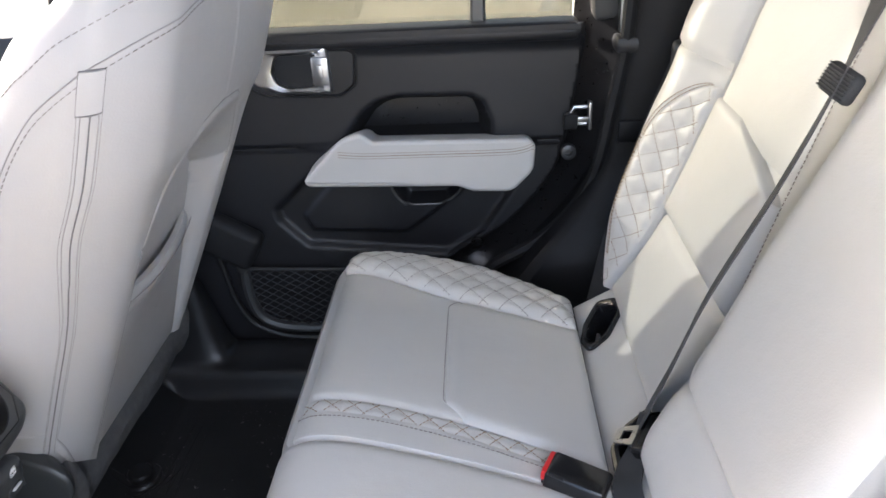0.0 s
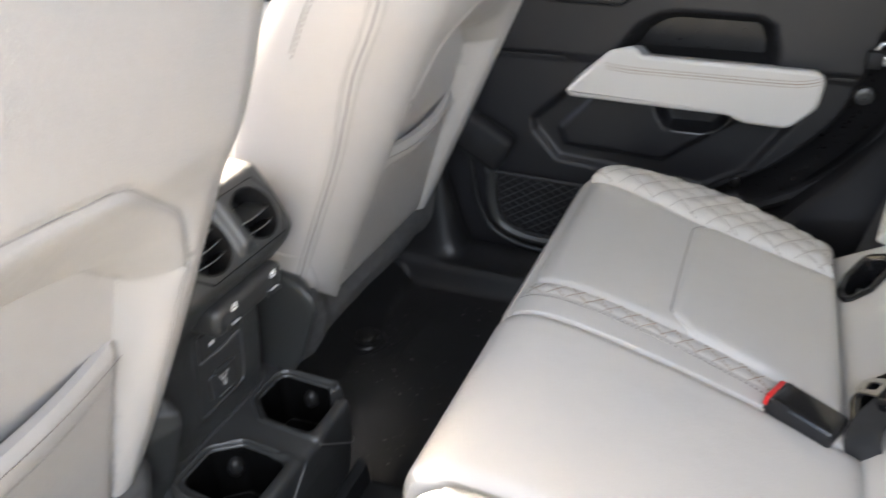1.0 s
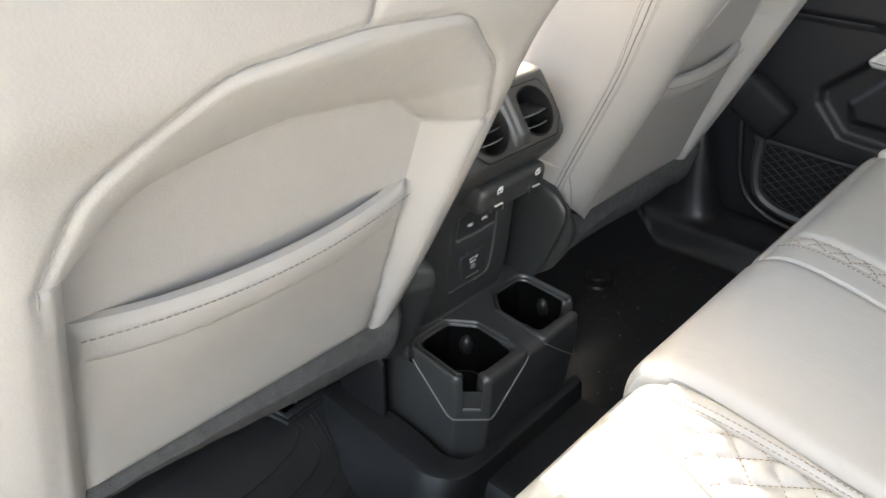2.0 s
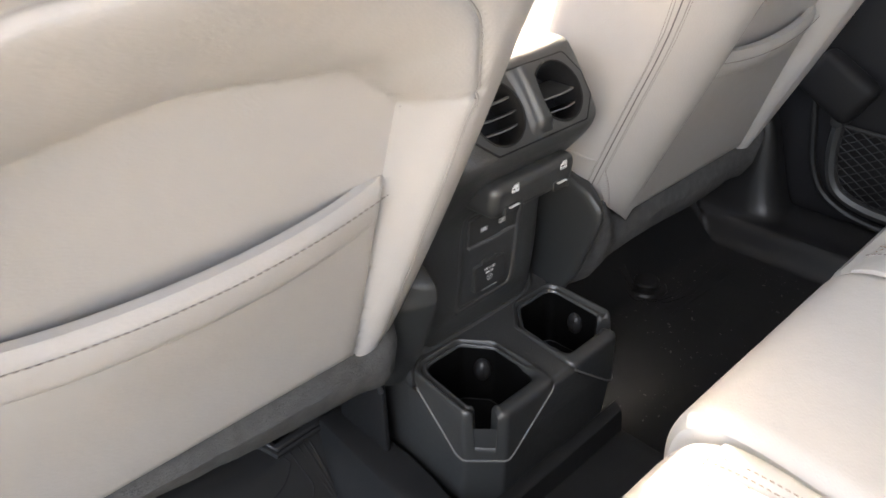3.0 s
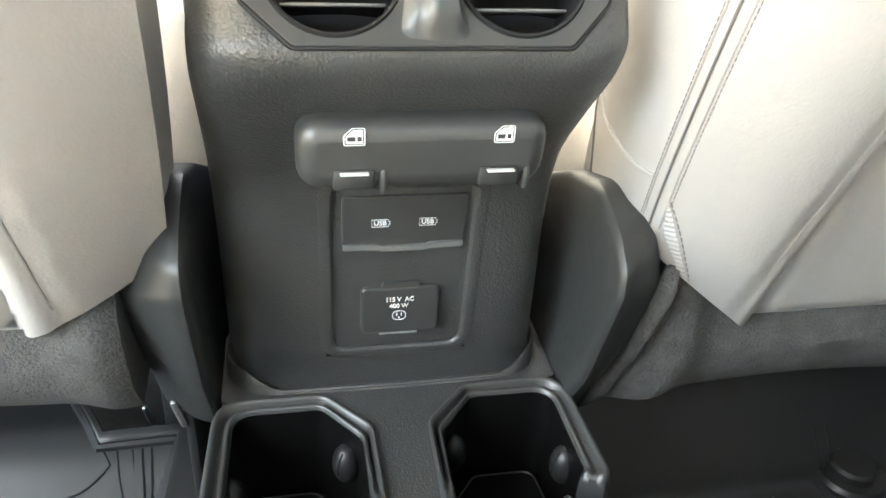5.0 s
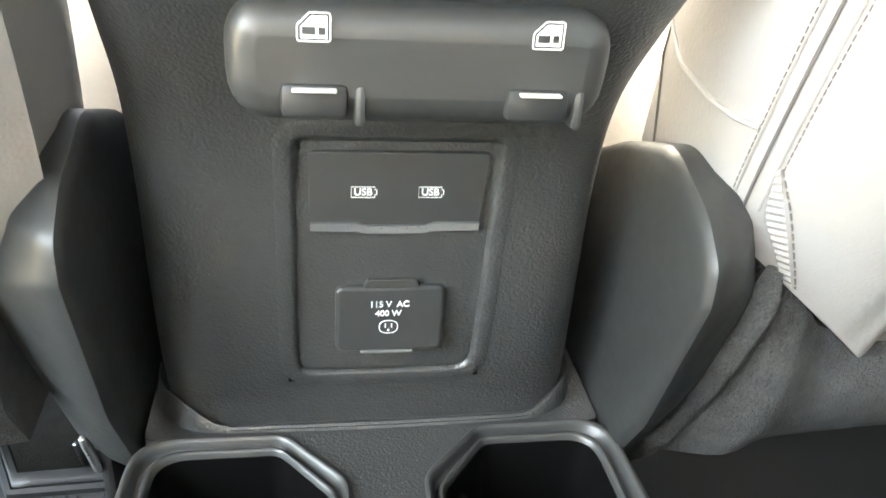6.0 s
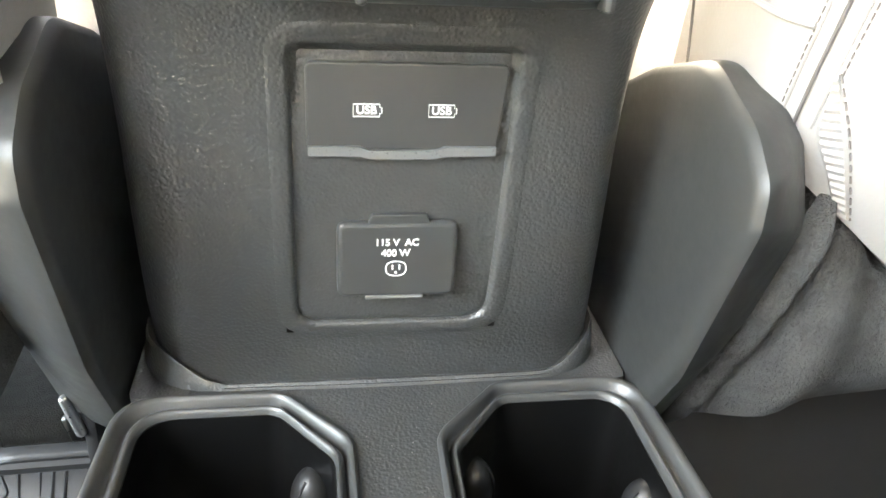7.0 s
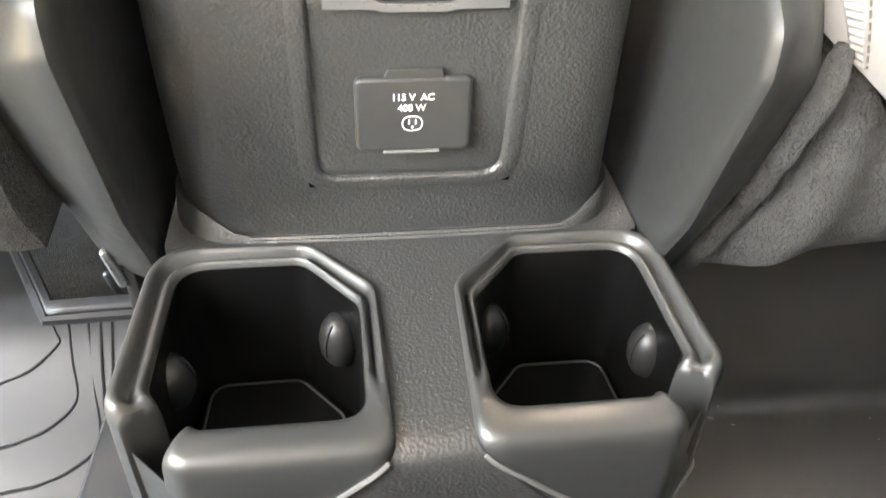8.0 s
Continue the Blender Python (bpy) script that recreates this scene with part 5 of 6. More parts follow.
def seat_filler():
    t = thing("anchor_strip", "light grey leather strip with two black child-seat anchor slots", "seat trim", (0.25, 0.2, 0.26))
    up = Vector((-0.4, 0, 1))
    bm = bmesh.new()
    pad(bm, filler, 0.0, 0.085, -0.10, 0.47, 0.004, 0.012, 0.004, out=up, skirt=0.03)
    slots = ([(0.0040, 0.376), (0.0110, 0.348), (0.0400, 0.362), (0.0650, 0.400), (0.0650, 0.430), (0.0390, 0.444), (0.0130, 0.406)], [(0.0110, 0.164), (0.0100, 0.123), (0.0710, 0.122), (0.0720, 0.182), (0.0620, 0.199), (0.0320, 0.187)])
    bm.normal_update()
    hole = [f for f in bm.faces if any(inside(q, (f.calc_center_median().x - 0.226) / 0.87, f.calc_center_median().y) > 0.001 for q in slots) and abs(f.normal.z) > 0.3]
    bmesh.ops.delete(bm, geom=hole, context="FACES")
    part("strip", bm, LEATHER, t)
    for q in slots:
        sh = rounded(q, 0.012, 5)
        mu, my = sum(p[0] for p in q) / len(q), sum(p[1] for p in q) / len(q)
        up_n = Vector((-0.49, 0, 0.87))
        P = lambda p, k, h: filler(mu + (p[0] - mu) * k, my + (p[1] - my) * k) + up_n * h
        bm = bmesh.new()
        loft(bm, [[P(p, 1.09, 0.001) for p in sh], [P(p, 1.08, 0.0072) for p in sh], [P(p, 1.03, 0.0092) for p in sh], [P(p, 0.91, 0.0092) for p in sh], [P(p, 0.80, 0.006) for p in sh], [P(p, 0.74, -0.020) for p in sh]], True, False, True)
        slot = part("anchor_slot", bm, BLACKGLOSS, t, "glossy black anchor slot")
        bm = bmesh.new()
        a = filler(mu - 0.016, my - 0.020) - up_n * 0.008
        b = filler(mu - 0.010, my - 0.002) - up_n * 0.008
        tube(bm, [a - up_n * 0.010, a, b, b - up_n * 0.010], 0.0022, 8)
        part("anchor_bar", bm, BLACKSMOOTH, slot)


def back(w, y):
    """Backrest surface; w is metres up along it from its foot."""
    z = 0.318 + 0.912 * w
    return Vector((0.278 + 0.41 * w, y, z))


def w_at(z):
    return (z - 0.318) / 0.912


def rear_backrests(t, t2):
    out = Vector((-1, 0, 0.4))
    W = w_at
    c = lambda f: (lambda w: f(0.318 + 0.912 * w))
    yi = c(lambda z: table([0.30, 0.38, 0.446, 0.609, 0.70, 0.95], [0.470, 0.440, 0.430, 0.462, 0.492, 0.50], z))
    yo = c(lambda z: table([0.30, 0.33, 0.387, 0.4475, 0.535, 0.593, 0.66, 0.95], [0.470, 0.482, 0.492, 0.508, 0.541, 0.552, 0.59, 0.61], z))
    yn = c(lambda z: table([0.30, 0.38, 0.44, 0.58, 0.75, 0.95], [0.150, 0.155, 0.165, 0.205, 0.245, 0.26], z))
    bulge = lambda w, y: back(w, y) + Vector((-0.9, 0, 0.3)) * (0.006 + 0.042 * smooth((y - yi(w)) / 0.075) * smooth((0.65 - y) / 0.07))
    zq = W(0.597)
    bm = bmesh.new()
    w0 = W(0.40)
    share = lambda w: 1.0 if w < w0 else math.sqrt(max(0.0004, 1 - ((w - w0) / (zq - w0)) ** 2))
    yq = lambda w: lerp(yi(w) + 0.002, yo(w) - 0.012, share(w))
    raised = lambda w, y: bulge(w, y) + Vector((-0.9, 0, 0.3)) * 0.006
    pq = pad(bm, raised, 0.0, zq, yi, yq, 0.004, 0.010, 0.0035, 0.0028, 0.034, out=out, skirt=0.012)
    q = part("quilted_bolster", bm, LEATHER, t, "diamond-quilted side bolster")
    stitch_lines("quilt_stitching", diamond_lines(pq, 0.0, zq, yi, yq, 0.034, margin=0.002), q)
    zs_b = W(0.618)
    bm = bmesh.new()
    pl = pad(bm, bulge, 0.0, zs_b, lambda w: max(yi(w), yq(w) - 0.016) if w < zq else yi(w), yo, 0.006, 0.02, 0.006, out=out, skirt=0.05)
    part("bolster_cover", bm, LEATHER, t)
    bm = bmesh.new()
    pad(bm, bulge, zs_b, W(0.92), yi, yo, 0.009, 0.02, 0.008, out=out, skirt=0.05)
    part("upper_bolster", bm, LEATHER, t)
    arch = [lerp(W(0.36), zq - 0.0006, 1 - (1 - i / 90) ** 2) for i in range(91)]
    stitch_lines("bolster_stitching", [[pl(w, min(yo(w) - 0.006, yq(min(w, zq - 0.0005)) + k), 0.0008) for w in arch] for k in (0.004, 0.009)], q, 0.0007)
    bm = bmesh.new()
    pad(bm, lambda w, y: back(w, y) + Vector((0.005, 0, 0)), 0.0, W(0.92), -0.10, 0.50, 0.002, 0.02, 0.012, out=out, skirt=0.02)
    part("back_cover", bm, LEATHER, t)
    zm, zt = W(0.449), W(0.592)
    bm = bmesh.new()
    pad(bm, back, 0.0, zm, yn, yi, 0.008, 0.03, 0.008, out=out)
    part("lumbar_panel", bm, LEATHER, t)
    bm = bmesh.new()
    cut = lambda w: yn(w) + 0.006 + 0.17 * max(0.0, (w - W(0.553)) / (zt - W(0.553))) ** 1.2
    pad(bm, back, zm, zt, cut, yi, 0.014, 0.022, 0.006, out=out)
    part("middle_panel", bm, LEATHER, t)
    bm = bmesh.new()
    pad(bm, back, zt - 0.020, W(0.92), yn, yi, 0.007, 0.03, 0.008, out=out)
    part("upper_panel", bm, LEATHER, t)
    mid = lambda w, y: back(w, y) + Vector((-0.9, 0, 0.3)) * 0.030 * smooth((0.16 - y) / 0.06) * smooth((y + 0.16) / 0.06)
    bm = bmesh.new()
    p1 = pad(bm, mid, 0.0, W(0.405), -0.105, yn, 0.012, 0.04, 0.008, out=out, skirt=0.03)
    part("centre_lower", bm, LEATHER, t)
    yb = lambda w: yn(w) - 0.050
    bm = bmesh.new()
    p2 = pad(bm, mid, W(0.405), W(0.92), -0.105, yb, 0.015, 0.035, 0.008, out=out, skirt=0.03)
    part("centre_upper", bm, LEATHER, t)
    bm = bmesh.new()
    p3 = pad(bm, mid, W(0.405), W(0.92), lambda w: yb(w) - 0.014, yn, 0.011, 0.03, 0.006, out=out, skirt=0.03)
    edge = part("centre_border", bm, LEATHER, t)
    ws = [lerp(W(0.41), W(0.91), i / 120) for i in range(121)]
    stitch_lines("edge_stitching", [[p3(w, yn(w) - 0.012, 0.0006) for w in ws]], edge, mat=GREYTHREAD)
    bm = bmesh.new()
    bx = Matrix.Rotation(radians(24), 3, "Y").to_4x4()
    rbox(bm, (0.49, 0.27, 0.62), (0.10, 0.72, 0.64), 0.03, 2, m=bx)
    part("back_shell", bm, CARPET, t)
    bm = bmesh.new()
    pad(bm, back, 0.0, W(0.92), -0.60, -0.112, 0.02, 0.05, 0.012, out=out, skirt=0.05)
    part("back_panel", bm, LEATHER, t2)
    bm = bmesh.new()
    rbox(bm, (0.49, -0.355, 0.62), (0.10, 0.48, 0.64), 0.03, 2, m=bx)
    part("back_shell", bm, CARPET, t2)
    return p2, p3, yn


def seat_belts():
    nrm = Vector((-0.91, 0, 0.41))
    t = thing("seat_belt", "dark grey centre seat belt running down the backrest", "seat belt", back(0.0, 0.18))
    line = spline([back(w_at(0.92), 0.275) + nrm * 0.040, back(w_at(0.76), 0.186) + nrm * 0.044, back(w_at(0.672), 0.156) + nrm * 0.046, back(w_at(0.58), 0.152) + nrm * 0.042,
                   back(w_at(0.47), 0.158) + nrm * 0.038, back(w_at(0.38), 0.162) + nrm * 0.026, back(0.0, 0.172) + nrm * 0.016], 60)
    bm = bmesh.new()
    tw = lambda q: Vector((-0.9, 0.18, 0.3)).lerp(Vector((-0.9, 0.40, 0.1)), smooth((q - 0.30) / 0.15))
    ribbon(bm, line, tw, 0.046, 0.0014)
    part("webbing", bm, GREYWEB, t)
    bm = bmesh.new()
    c = back(w_at(0.670), 0.146) + nrm * 0.050
    R = Matrix.Rotation(radians(24), 3, "Y").to_4x4() @ Matrix.Rotation(radians(2), 4, "X")
    rbox(bm, c, (0.012, 0.050, 0.026), 0.005, 3, m=R)
    loop = part("belt_loop", bm, WEB, t, "ribbed dark grey elastic loop")
    for k in range(8):
        bm = bmesh.new()
        rbox(bm, c + R @ Vector((-0.0055, 0, lerp(-0.0098, 0.0098, k / 7))), (0.0022, 0.048, 0.0014), 0.0006, 1, m=R)
        part("rib", bm, WEB, loop)
    # tongue lying at the foot of the belt
    b = thing("belt_tongue", "steel seat belt tongue with a black grip on the bench", "seat belt", (0.26, 0.15, 0.30))
    T = Matrix.Translation((0.262, 0.148, 0.322)) @ Matrix.Rotation(radians(-38), 4, "Z") @ Matrix.Rotation(radians(-28), 4, "Y") @ Matrix.Rotation(radians(14), 4, "X")
    flat = lambda u, v, h: T @ Vector((u, v, h))
    bm = bmesh.new()
    slab(bm, rounded([(-0.004, -0.026), (0.014, -0.030), (0.024, -0.014), (0.024, 0.014), (0.014, 0.030), (-0.004, 0.026)], 0.007, 5), (flat, 0.012), 0.004)
    grip = part("grip", bm, BLACKGLOSS, b)
    bm = bmesh.new()
    slab(bm, rounded([(0.006, -0.020), (0.013, -0.021), (0.013, 0.021), (0.006, 0.020)], 0.003, 3), (lambda u, v, h: flat(u, v, h + 0.0122), 0.0012), 0.0004)
    part("belt_slot", bm, DARKVOID, grip)
    bm = bmesh.new()
    outer_t = rounded([(-0.034, -0.009), (-0.028, -0.012), (0.0, -0.014), (0.0, 0.014), (-0.028, 0.012), (-0.034, 0.009)], 0.004, 4)
    inner_t = rounded([(-0.026, -0.0055), (-0.024, -0.006), (-0.014, -0.006), (-0.014, 0.006), (-0.024, 0.006), (-0.026, 0.0055)], 0.0012, 4)
    loft(bm, [[flat(p[0], p[1], h) for p in lp] for lp, h in ((inner_t, 0.004), (outer_t, 0.004), (outer_t, 0.0062), (inner_t, 0.0062), (inner_t, 0.004))], True, False, False)
    part("tongue", bm, STEEL, b)
    bm = bmesh.new()
    ribbon(bm, spline([(0.272, 0.168, 0.338), (0.262, 0.148, 0.320), (0.244, 0.122, 0.306), (0.236, 0.095, 0.300), (0.244, 0.062, 0.284)], 18), (-0.35, 0.2, 1), 0.030, 0.0016)
    part("webbing", bm, WEB, b)
    # buckle
    k = thing("belt_buckle", "black seat belt buckle with a red release button", "belt buckle", (0.20, 0.088, 0.29))
    R = Matrix.Translation((0.196, 0.094, 0.312)) @ Matrix.Rotation(radians(-24), 4, "Z") @ Matrix.Rotation(radians(8), 4, "Y")
    bm = bmesh.new()
    rbox(bm, (-0.010, 0, 0), (0.062, 0.036, 0.024), 0.005, 3)
    bmesh.ops.transform(bm, matrix=R, verts=bm.verts)
    part("housing", bm, BLACKGLOSS, k)
    bm = bmesh.new()
    rbox(bm, (-0.0385, 0.0, 0.004), (0.012, 0.031, 0.013), 0.002, 2)
    bmesh.ops.transform(bm, matrix=R, verts=bm.verts)
    part("release_button", bm, RED, k, "red release button")
    bm = bmesh.new()
    rbox(bm, (-0.040, 0.0, -0.0065), (0.006, 0.028, 0.004), 0.001, 1)
    bmesh.ops.transform(bm, matrix=R, verts=bm.verts)
    part("tongue_slot", bm, DARKVOID, k)


# ---- right rear door and body side ----
DOOR_Y = 0.755


POCKET = [(-0.135, 0.455), (-0.100, 0.505), (-0.070, 0.524), (-0.039, 0.530), (0.085, 0.528), (0.108, 0.515), (0.122, 0.480), (0.124, 0.43), (-0.135, 0.43)]
BULGE = [(-0.275, 0.326), (-0.270, 0.298), (-0.221, 0.247), (0.035, 0.224), (0.104, 0.264), (0.190, 0.40), (-0.190, 0.405)]
INNERB = [(-0.225, 0.310), (-0.210, 0.277), (-0.035, 0.268), (0.030, 0.318), (0.13, 0.395), (-0.150, 0.395)]
SCOOP = [(-0.072, 0.40), (-0.062, 0.364), (-0.036, 0.326), (0.038, 0.326), (0.068, 0.356), (0.080, 0.40)]
DOOR_EDGE = [(-0.46, 0.633), (-0.46, 0.02), (-0.06, 0.02), (-0.02, 0.18), (0.043, 0.229), (0.133, 0.287), (0.190, 0.345), (0.224, 0.40), (0.244, 0.495), (0.262, 0.608), (0.256, 0.633)]


def door_depth(x, z):
    y = DOOR_Y
    y -= 0.020 * smooth((z - 0.43) / 0.02) * 0.5
    y += 0.005 * max(0.0, 1 - abs(z - 0.442) / 0.004) * (1 if not -0.21 < x < 0.19 else 0)
    y += 0.075 * smooth(inside(POCKET, x, z) / 0.032)
    y += 0.012 * smooth(inside(BULGE, x, z) / 0.014)
    y -= 0.010 * smooth(inside(INNERB, x, z) / 0.010)
    y += 0.034 * smooth(inside(SCOOP, x, z) / 0.012)
    y -= 0.016 * smooth((z - 0.590) / 0.035)
    return y


def right_door():
    t = thing("door_right", "black rear car door trim with a light leather armrest", "car door", (-0.1, 0.77, 0.02), kind="structure")
    bm = bmesh.new()
    cup = bmesh.new()
    nx, nz = 170, 150
    made = {}

    def vert(mesh, k, i, j):
        if (k, i, j) not in made:
            x, z = lerp(-0.46, 0.266, i / nx), lerp(0.02, 0.633, j / nz)
            made[k, i, j] = mesh.verts.new((x, door_depth(x, z), z))
        return made[k, i, j]
    for i in range(nx):
        for j in range(nz):
            x, z = lerp(-0.46, 0.266, (i + 0.5) / nx), lerp(0.02, 0.633, (j + 0.5) / nz)
            if inside(DOOR_EDGE, x, z) > 0:
                # recess faces go to a darker black that paints the shade inside
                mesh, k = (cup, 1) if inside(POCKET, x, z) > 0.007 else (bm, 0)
                mesh.faces.new([vert(mesh, k, a, b) for a, b in ((i, j), (i + 1, j), (i + 1, j + 1), (i, j + 1))])
    part("trim_panel", bm, DOORSKIN, t, angle=50)
    part("grab_recess", cup, DARKVOID, t, "grab recess with its shade in a darker black", angle=50)
    bm = bmesh.new()
    tube(bm, [(x, door_depth(x, z) + 0.006, z) for x, z in spline2(DOOR_EDGE[2:], 60)], 0.006, 8)
    part("door_seal", bm, JAMBTRIM, t, "black rubber door seal")
    bm = bmesh.new()
    rbox(bm, (-0.10, 0.762, 0.621), (0.72, 0.066, 0.030), 0.013, 4)
    part("window_ledge", bm, DOORSKIN, t)
    # unseen outer skin, added to keep direct sun off the jamb
    bm = bmesh.new()
    rbox(bm, (-0.068, 0.824, 0.283), (0.75, 0.024, 0.685), 0.006, 1)
    part("door_skin", bm, BODYPAINT, t, "black outer door skin, unseen, added to block the sun")
    bm = bmesh.new()
    tube(bm, [(p.x, door_depth(p.x, p.y) - 0.0005, p.y) for p in spline([(-0.062, 0.372, 0), (-0.052, 0.346, 0), (-0.036, 0.330, 0), (0.0, 0.327, 0), (0.038, 0.330, 0), (0.056, 0.344, 0), (0.070, 0.368, 0)], 40)], 0.0022, 6)
    part("scoop_rim", bm, BLACKSMOOTH, t)
    # armrest
    arm = rounded([(-0.196, 0.402), (-0.128, 0.474), (-0.092, 0.484), (-0.076, 0.470), (0.176, 0.466), (0.187, 0.455), (0.184, 0.410), (0.150, 0.374), (0.085, 0.376), (0.060, 0.386), (-0.188, 0.392)],
                  [0.012, 0.02, 0.016, 0.012, 0.016, 0.016, 0.03, 0.03, 0.016, 0.02, 0.012], 5)
    bm = bmesh.new()
    slab(bm, arm, (lambda u, v, h: Vector((u, 0.772 - h, v - 0.019 * smooth((v - 0.425) / 0.03) * (1 - h / 0.085))), 0.085), 0.0075)
    a_ob = part("armrest", bm, LEATHER, t, "light grey padded armrest", angle=60)
    bm = bmesh.new()
    pad_tree = tree_of(a_ob)
    for k, dz in enumerate((0.0, 0.0045, 0.009)):
        row = drape(pad_tree, spline([(-0.132, 0.6865, 0.4535 - dz), (-0.11, 0.6865, 0.4510 - dz), (-0.08, 0.6865, 0.4495 - dz), (0.02, 0.6865, 0.449 - dz), (0.145, 0.6865, 0.449 - dz), (0.170, 0.6865, 0.453 - dz), (0.186, 0.692, 0.459 - dz)], 90), 0.0002)
        if k == 1:
            tube(bm, row, 0.0006, 5)
        else:
            dashes(bm, row, 0.0006)
    tagged(part("armrest_stitching", bm, STITCH, a_ob), kind="stuff")
    # handle
    bm = bmesh.new()
    plate = rounded([(-0.285, 0.603), (-0.240, 0.620), (-0.120, 0.616), (-0.097, 0.599), (-0.100, 0.549), (-0.125, 0.530), (-0.245, 0.532), (-0.285, 0.550)], 0.012, 4)
    tube(bm, [(p[0], door_depth(p[0], p[1]) - 0.0004, p[1]) for p in plate], 0.0026, 6, True)
    part("plate_gap", bm, DARKVOID, t, "dark shut line round the handle plate")
    bm = bmesh.new()
    slab(bm, [(-0.19 + (p[0] + 0.19) * 0.975, 0.575 + (p[1] - 0.575) * 0.95) for p in plate], (lambda u, v, h: Vector((u, 0.752 - h, v)), 0.012), 0.003)
    part("handle_plate", bm, DOORSKIN, t)
    bm = bmesh.new()
    ring_o = rounded([(-0.277, 0.572), (-0.268, 0.611), (-0.140, 0.613), (-0.138, 0.539), (-0.230, 0.538), (-0.264, 0.552)], [0.02, 0.016, 0.003, 0.003, 0.022, 0.016], 5)
    ring_i = rounded([(-0.231, 0.576), (-0.221, 0.600), (-0.162, 0.601), (-0.162, 0.549), (-0.208, 0.548), (-0.226, 0.556)], [0.01, 0.01, 0.003, 0.003, 0.012, 0.012], 5)
    Y = lambda p, d: Vector((p[0], 0.740 - d, p[1]))
    mixp = lambda q: [Vector((lerp(a[0], b[0], q), lerp(a[1], b[1], q))) for a, b in zip(ring_o, ring_i)]
    loft(bm, [[Y(p, 0.0) for p in ring_o], [Y(p, 0.007) for p in mixp(0.15)], [Y(p, 0.010) for p in mixp(0.5)], [Y(p, 0.007) for p in mixp(0.9)], [Y(p, -0.004) for p in ring_i]], True, False, False)
    h = part("door_handle", bm, CHROME, t, "satin chrome pull handle")
    bm = bmesh.new()
    slab(bm, [(p[0], p[1]) for p in ring_i], (lambda u, v, hh: Vector((u, 0.7445 - hh, v)), 0.0065))
    part("handle_cup", bm, DARKVOID, h)
    bm = bmesh.new()
    rbox(bm, (-0.153, 0.7320, 0.575), (0.028, 0.013, 0.046), 0.004, 2)
    rbox(bm, (-0.154, 0.7252, 0.575), (0.010, 0.004, 0.022), 0.0015, 2)
    part("lock_lever", bm, CHROME, h)
    for (x, z) in ((0.088, 0.250),):
        bm = bmesh.new()
        loft(bm, [[Vector((x + r * math.cos(a), door_depth(x, z) - hh, z + r * math.sin(a))) for a in [2 * math.pi * k / 16 for k in range(16)]] for r, hh in ((0.011, -0.004), (0.011, 0.003), (0.008, 0.004), (0.007, 0.001), (0.003, 0.001), (0.003, 0.003))])
        part("trim_clip", bm, BLACKGLOSS, t)
    # net pocket
    bm = bmesh.new()
    lay = [(-0.335, 0.232), (-0.334, 0.165), (-0.316, 0.118), (-0.27, 0.098), (-0.20, 0.094), (-0.10, 0.096), (-0.10, 0.218)]
    tube(bm, [(x, 0.728, z) for x, z in spline2(lay, 50)], 0.010, 8)
    rbox(bm, (-0.335, 0.735, 0.235), (0.020, 0.05, 0.026), 0.005, 2)
    net = part("pocket_frame", bm, BLACKSMOOTH, t)
    bm = bmesh.new()
    frame_p = [(-0.332, 0.222), (-0.332, 0.160), (-0.312, 0.120), (-0.27, 0.100), (-0.10, 0.098), (-0.10, 0.215)]
    for sgn in (1, -1):
        for k in range(-30, 40):
            c0 = k * 0.0145
            run = []
            for i in range(60):
                x = lerp(-0.335, -0.10, i / 59)
                z = 0.14 + sgn * 0.62 * (x + 0.22) + c0
                if inside(frame_p, x, z) > 0:
                    run.append((x, 0.726 + 0.001 * sgn, z))
            if len(run) > 1:
                tube(bm, [run[0], run[-1]], 0.0011, 4)
    tube(bm, [(-0.335, 0.726, 0.223), (-0.10, 0.726, 0.215)], 0.0035, 6)
    part("net", bm, WEB, net, "black elastic net")
    # window
    bm = bmesh.new()
    rbox(bm, (-0.10, 0.785, 0.965), (0.70, 0.004, 0.69), 0, 0)
    pane = part("pane", bm, REARGLASS, t)
    bm = bmesh.new()
    rbox(bm, (0.100, 0.78, 0.965), (0.024, 0.03, 0.69), 0.004, 1)
    rbox(bm, (0.268, 0.775, 0.97), (0.045, 0.05, 0.68), 0.01, 2, m=Matrix.Rotation(radians(-6), 4, "Y"))
    # front post, out of view, widened to block sun on the bench
    rbox(bm, (-0.425, 0.78, 0.97), (0.09, 0.04, 0.68), 0.006, 1)
    part("window_frame", bm, BLACKSMOOTH, t)
    bm = bmesh.new()
    for k, (x, z, w) in enumerate(((0.045, 0.676, 0.028), (0.045, 0.682, 0.020), (0.045, 0.688, 0.026), (0.024, 0.682, 0.010), (0.150, 0.676, 0.028), (0.150, 0.682, 0.020))):
        rbox(bm, (x, 0.7822, z), (w, 0.0006, 0.0022), 0, 0)
    part("glass_marking", bm, GREYTHREAD, pane, "small pale printed bars")
    return t


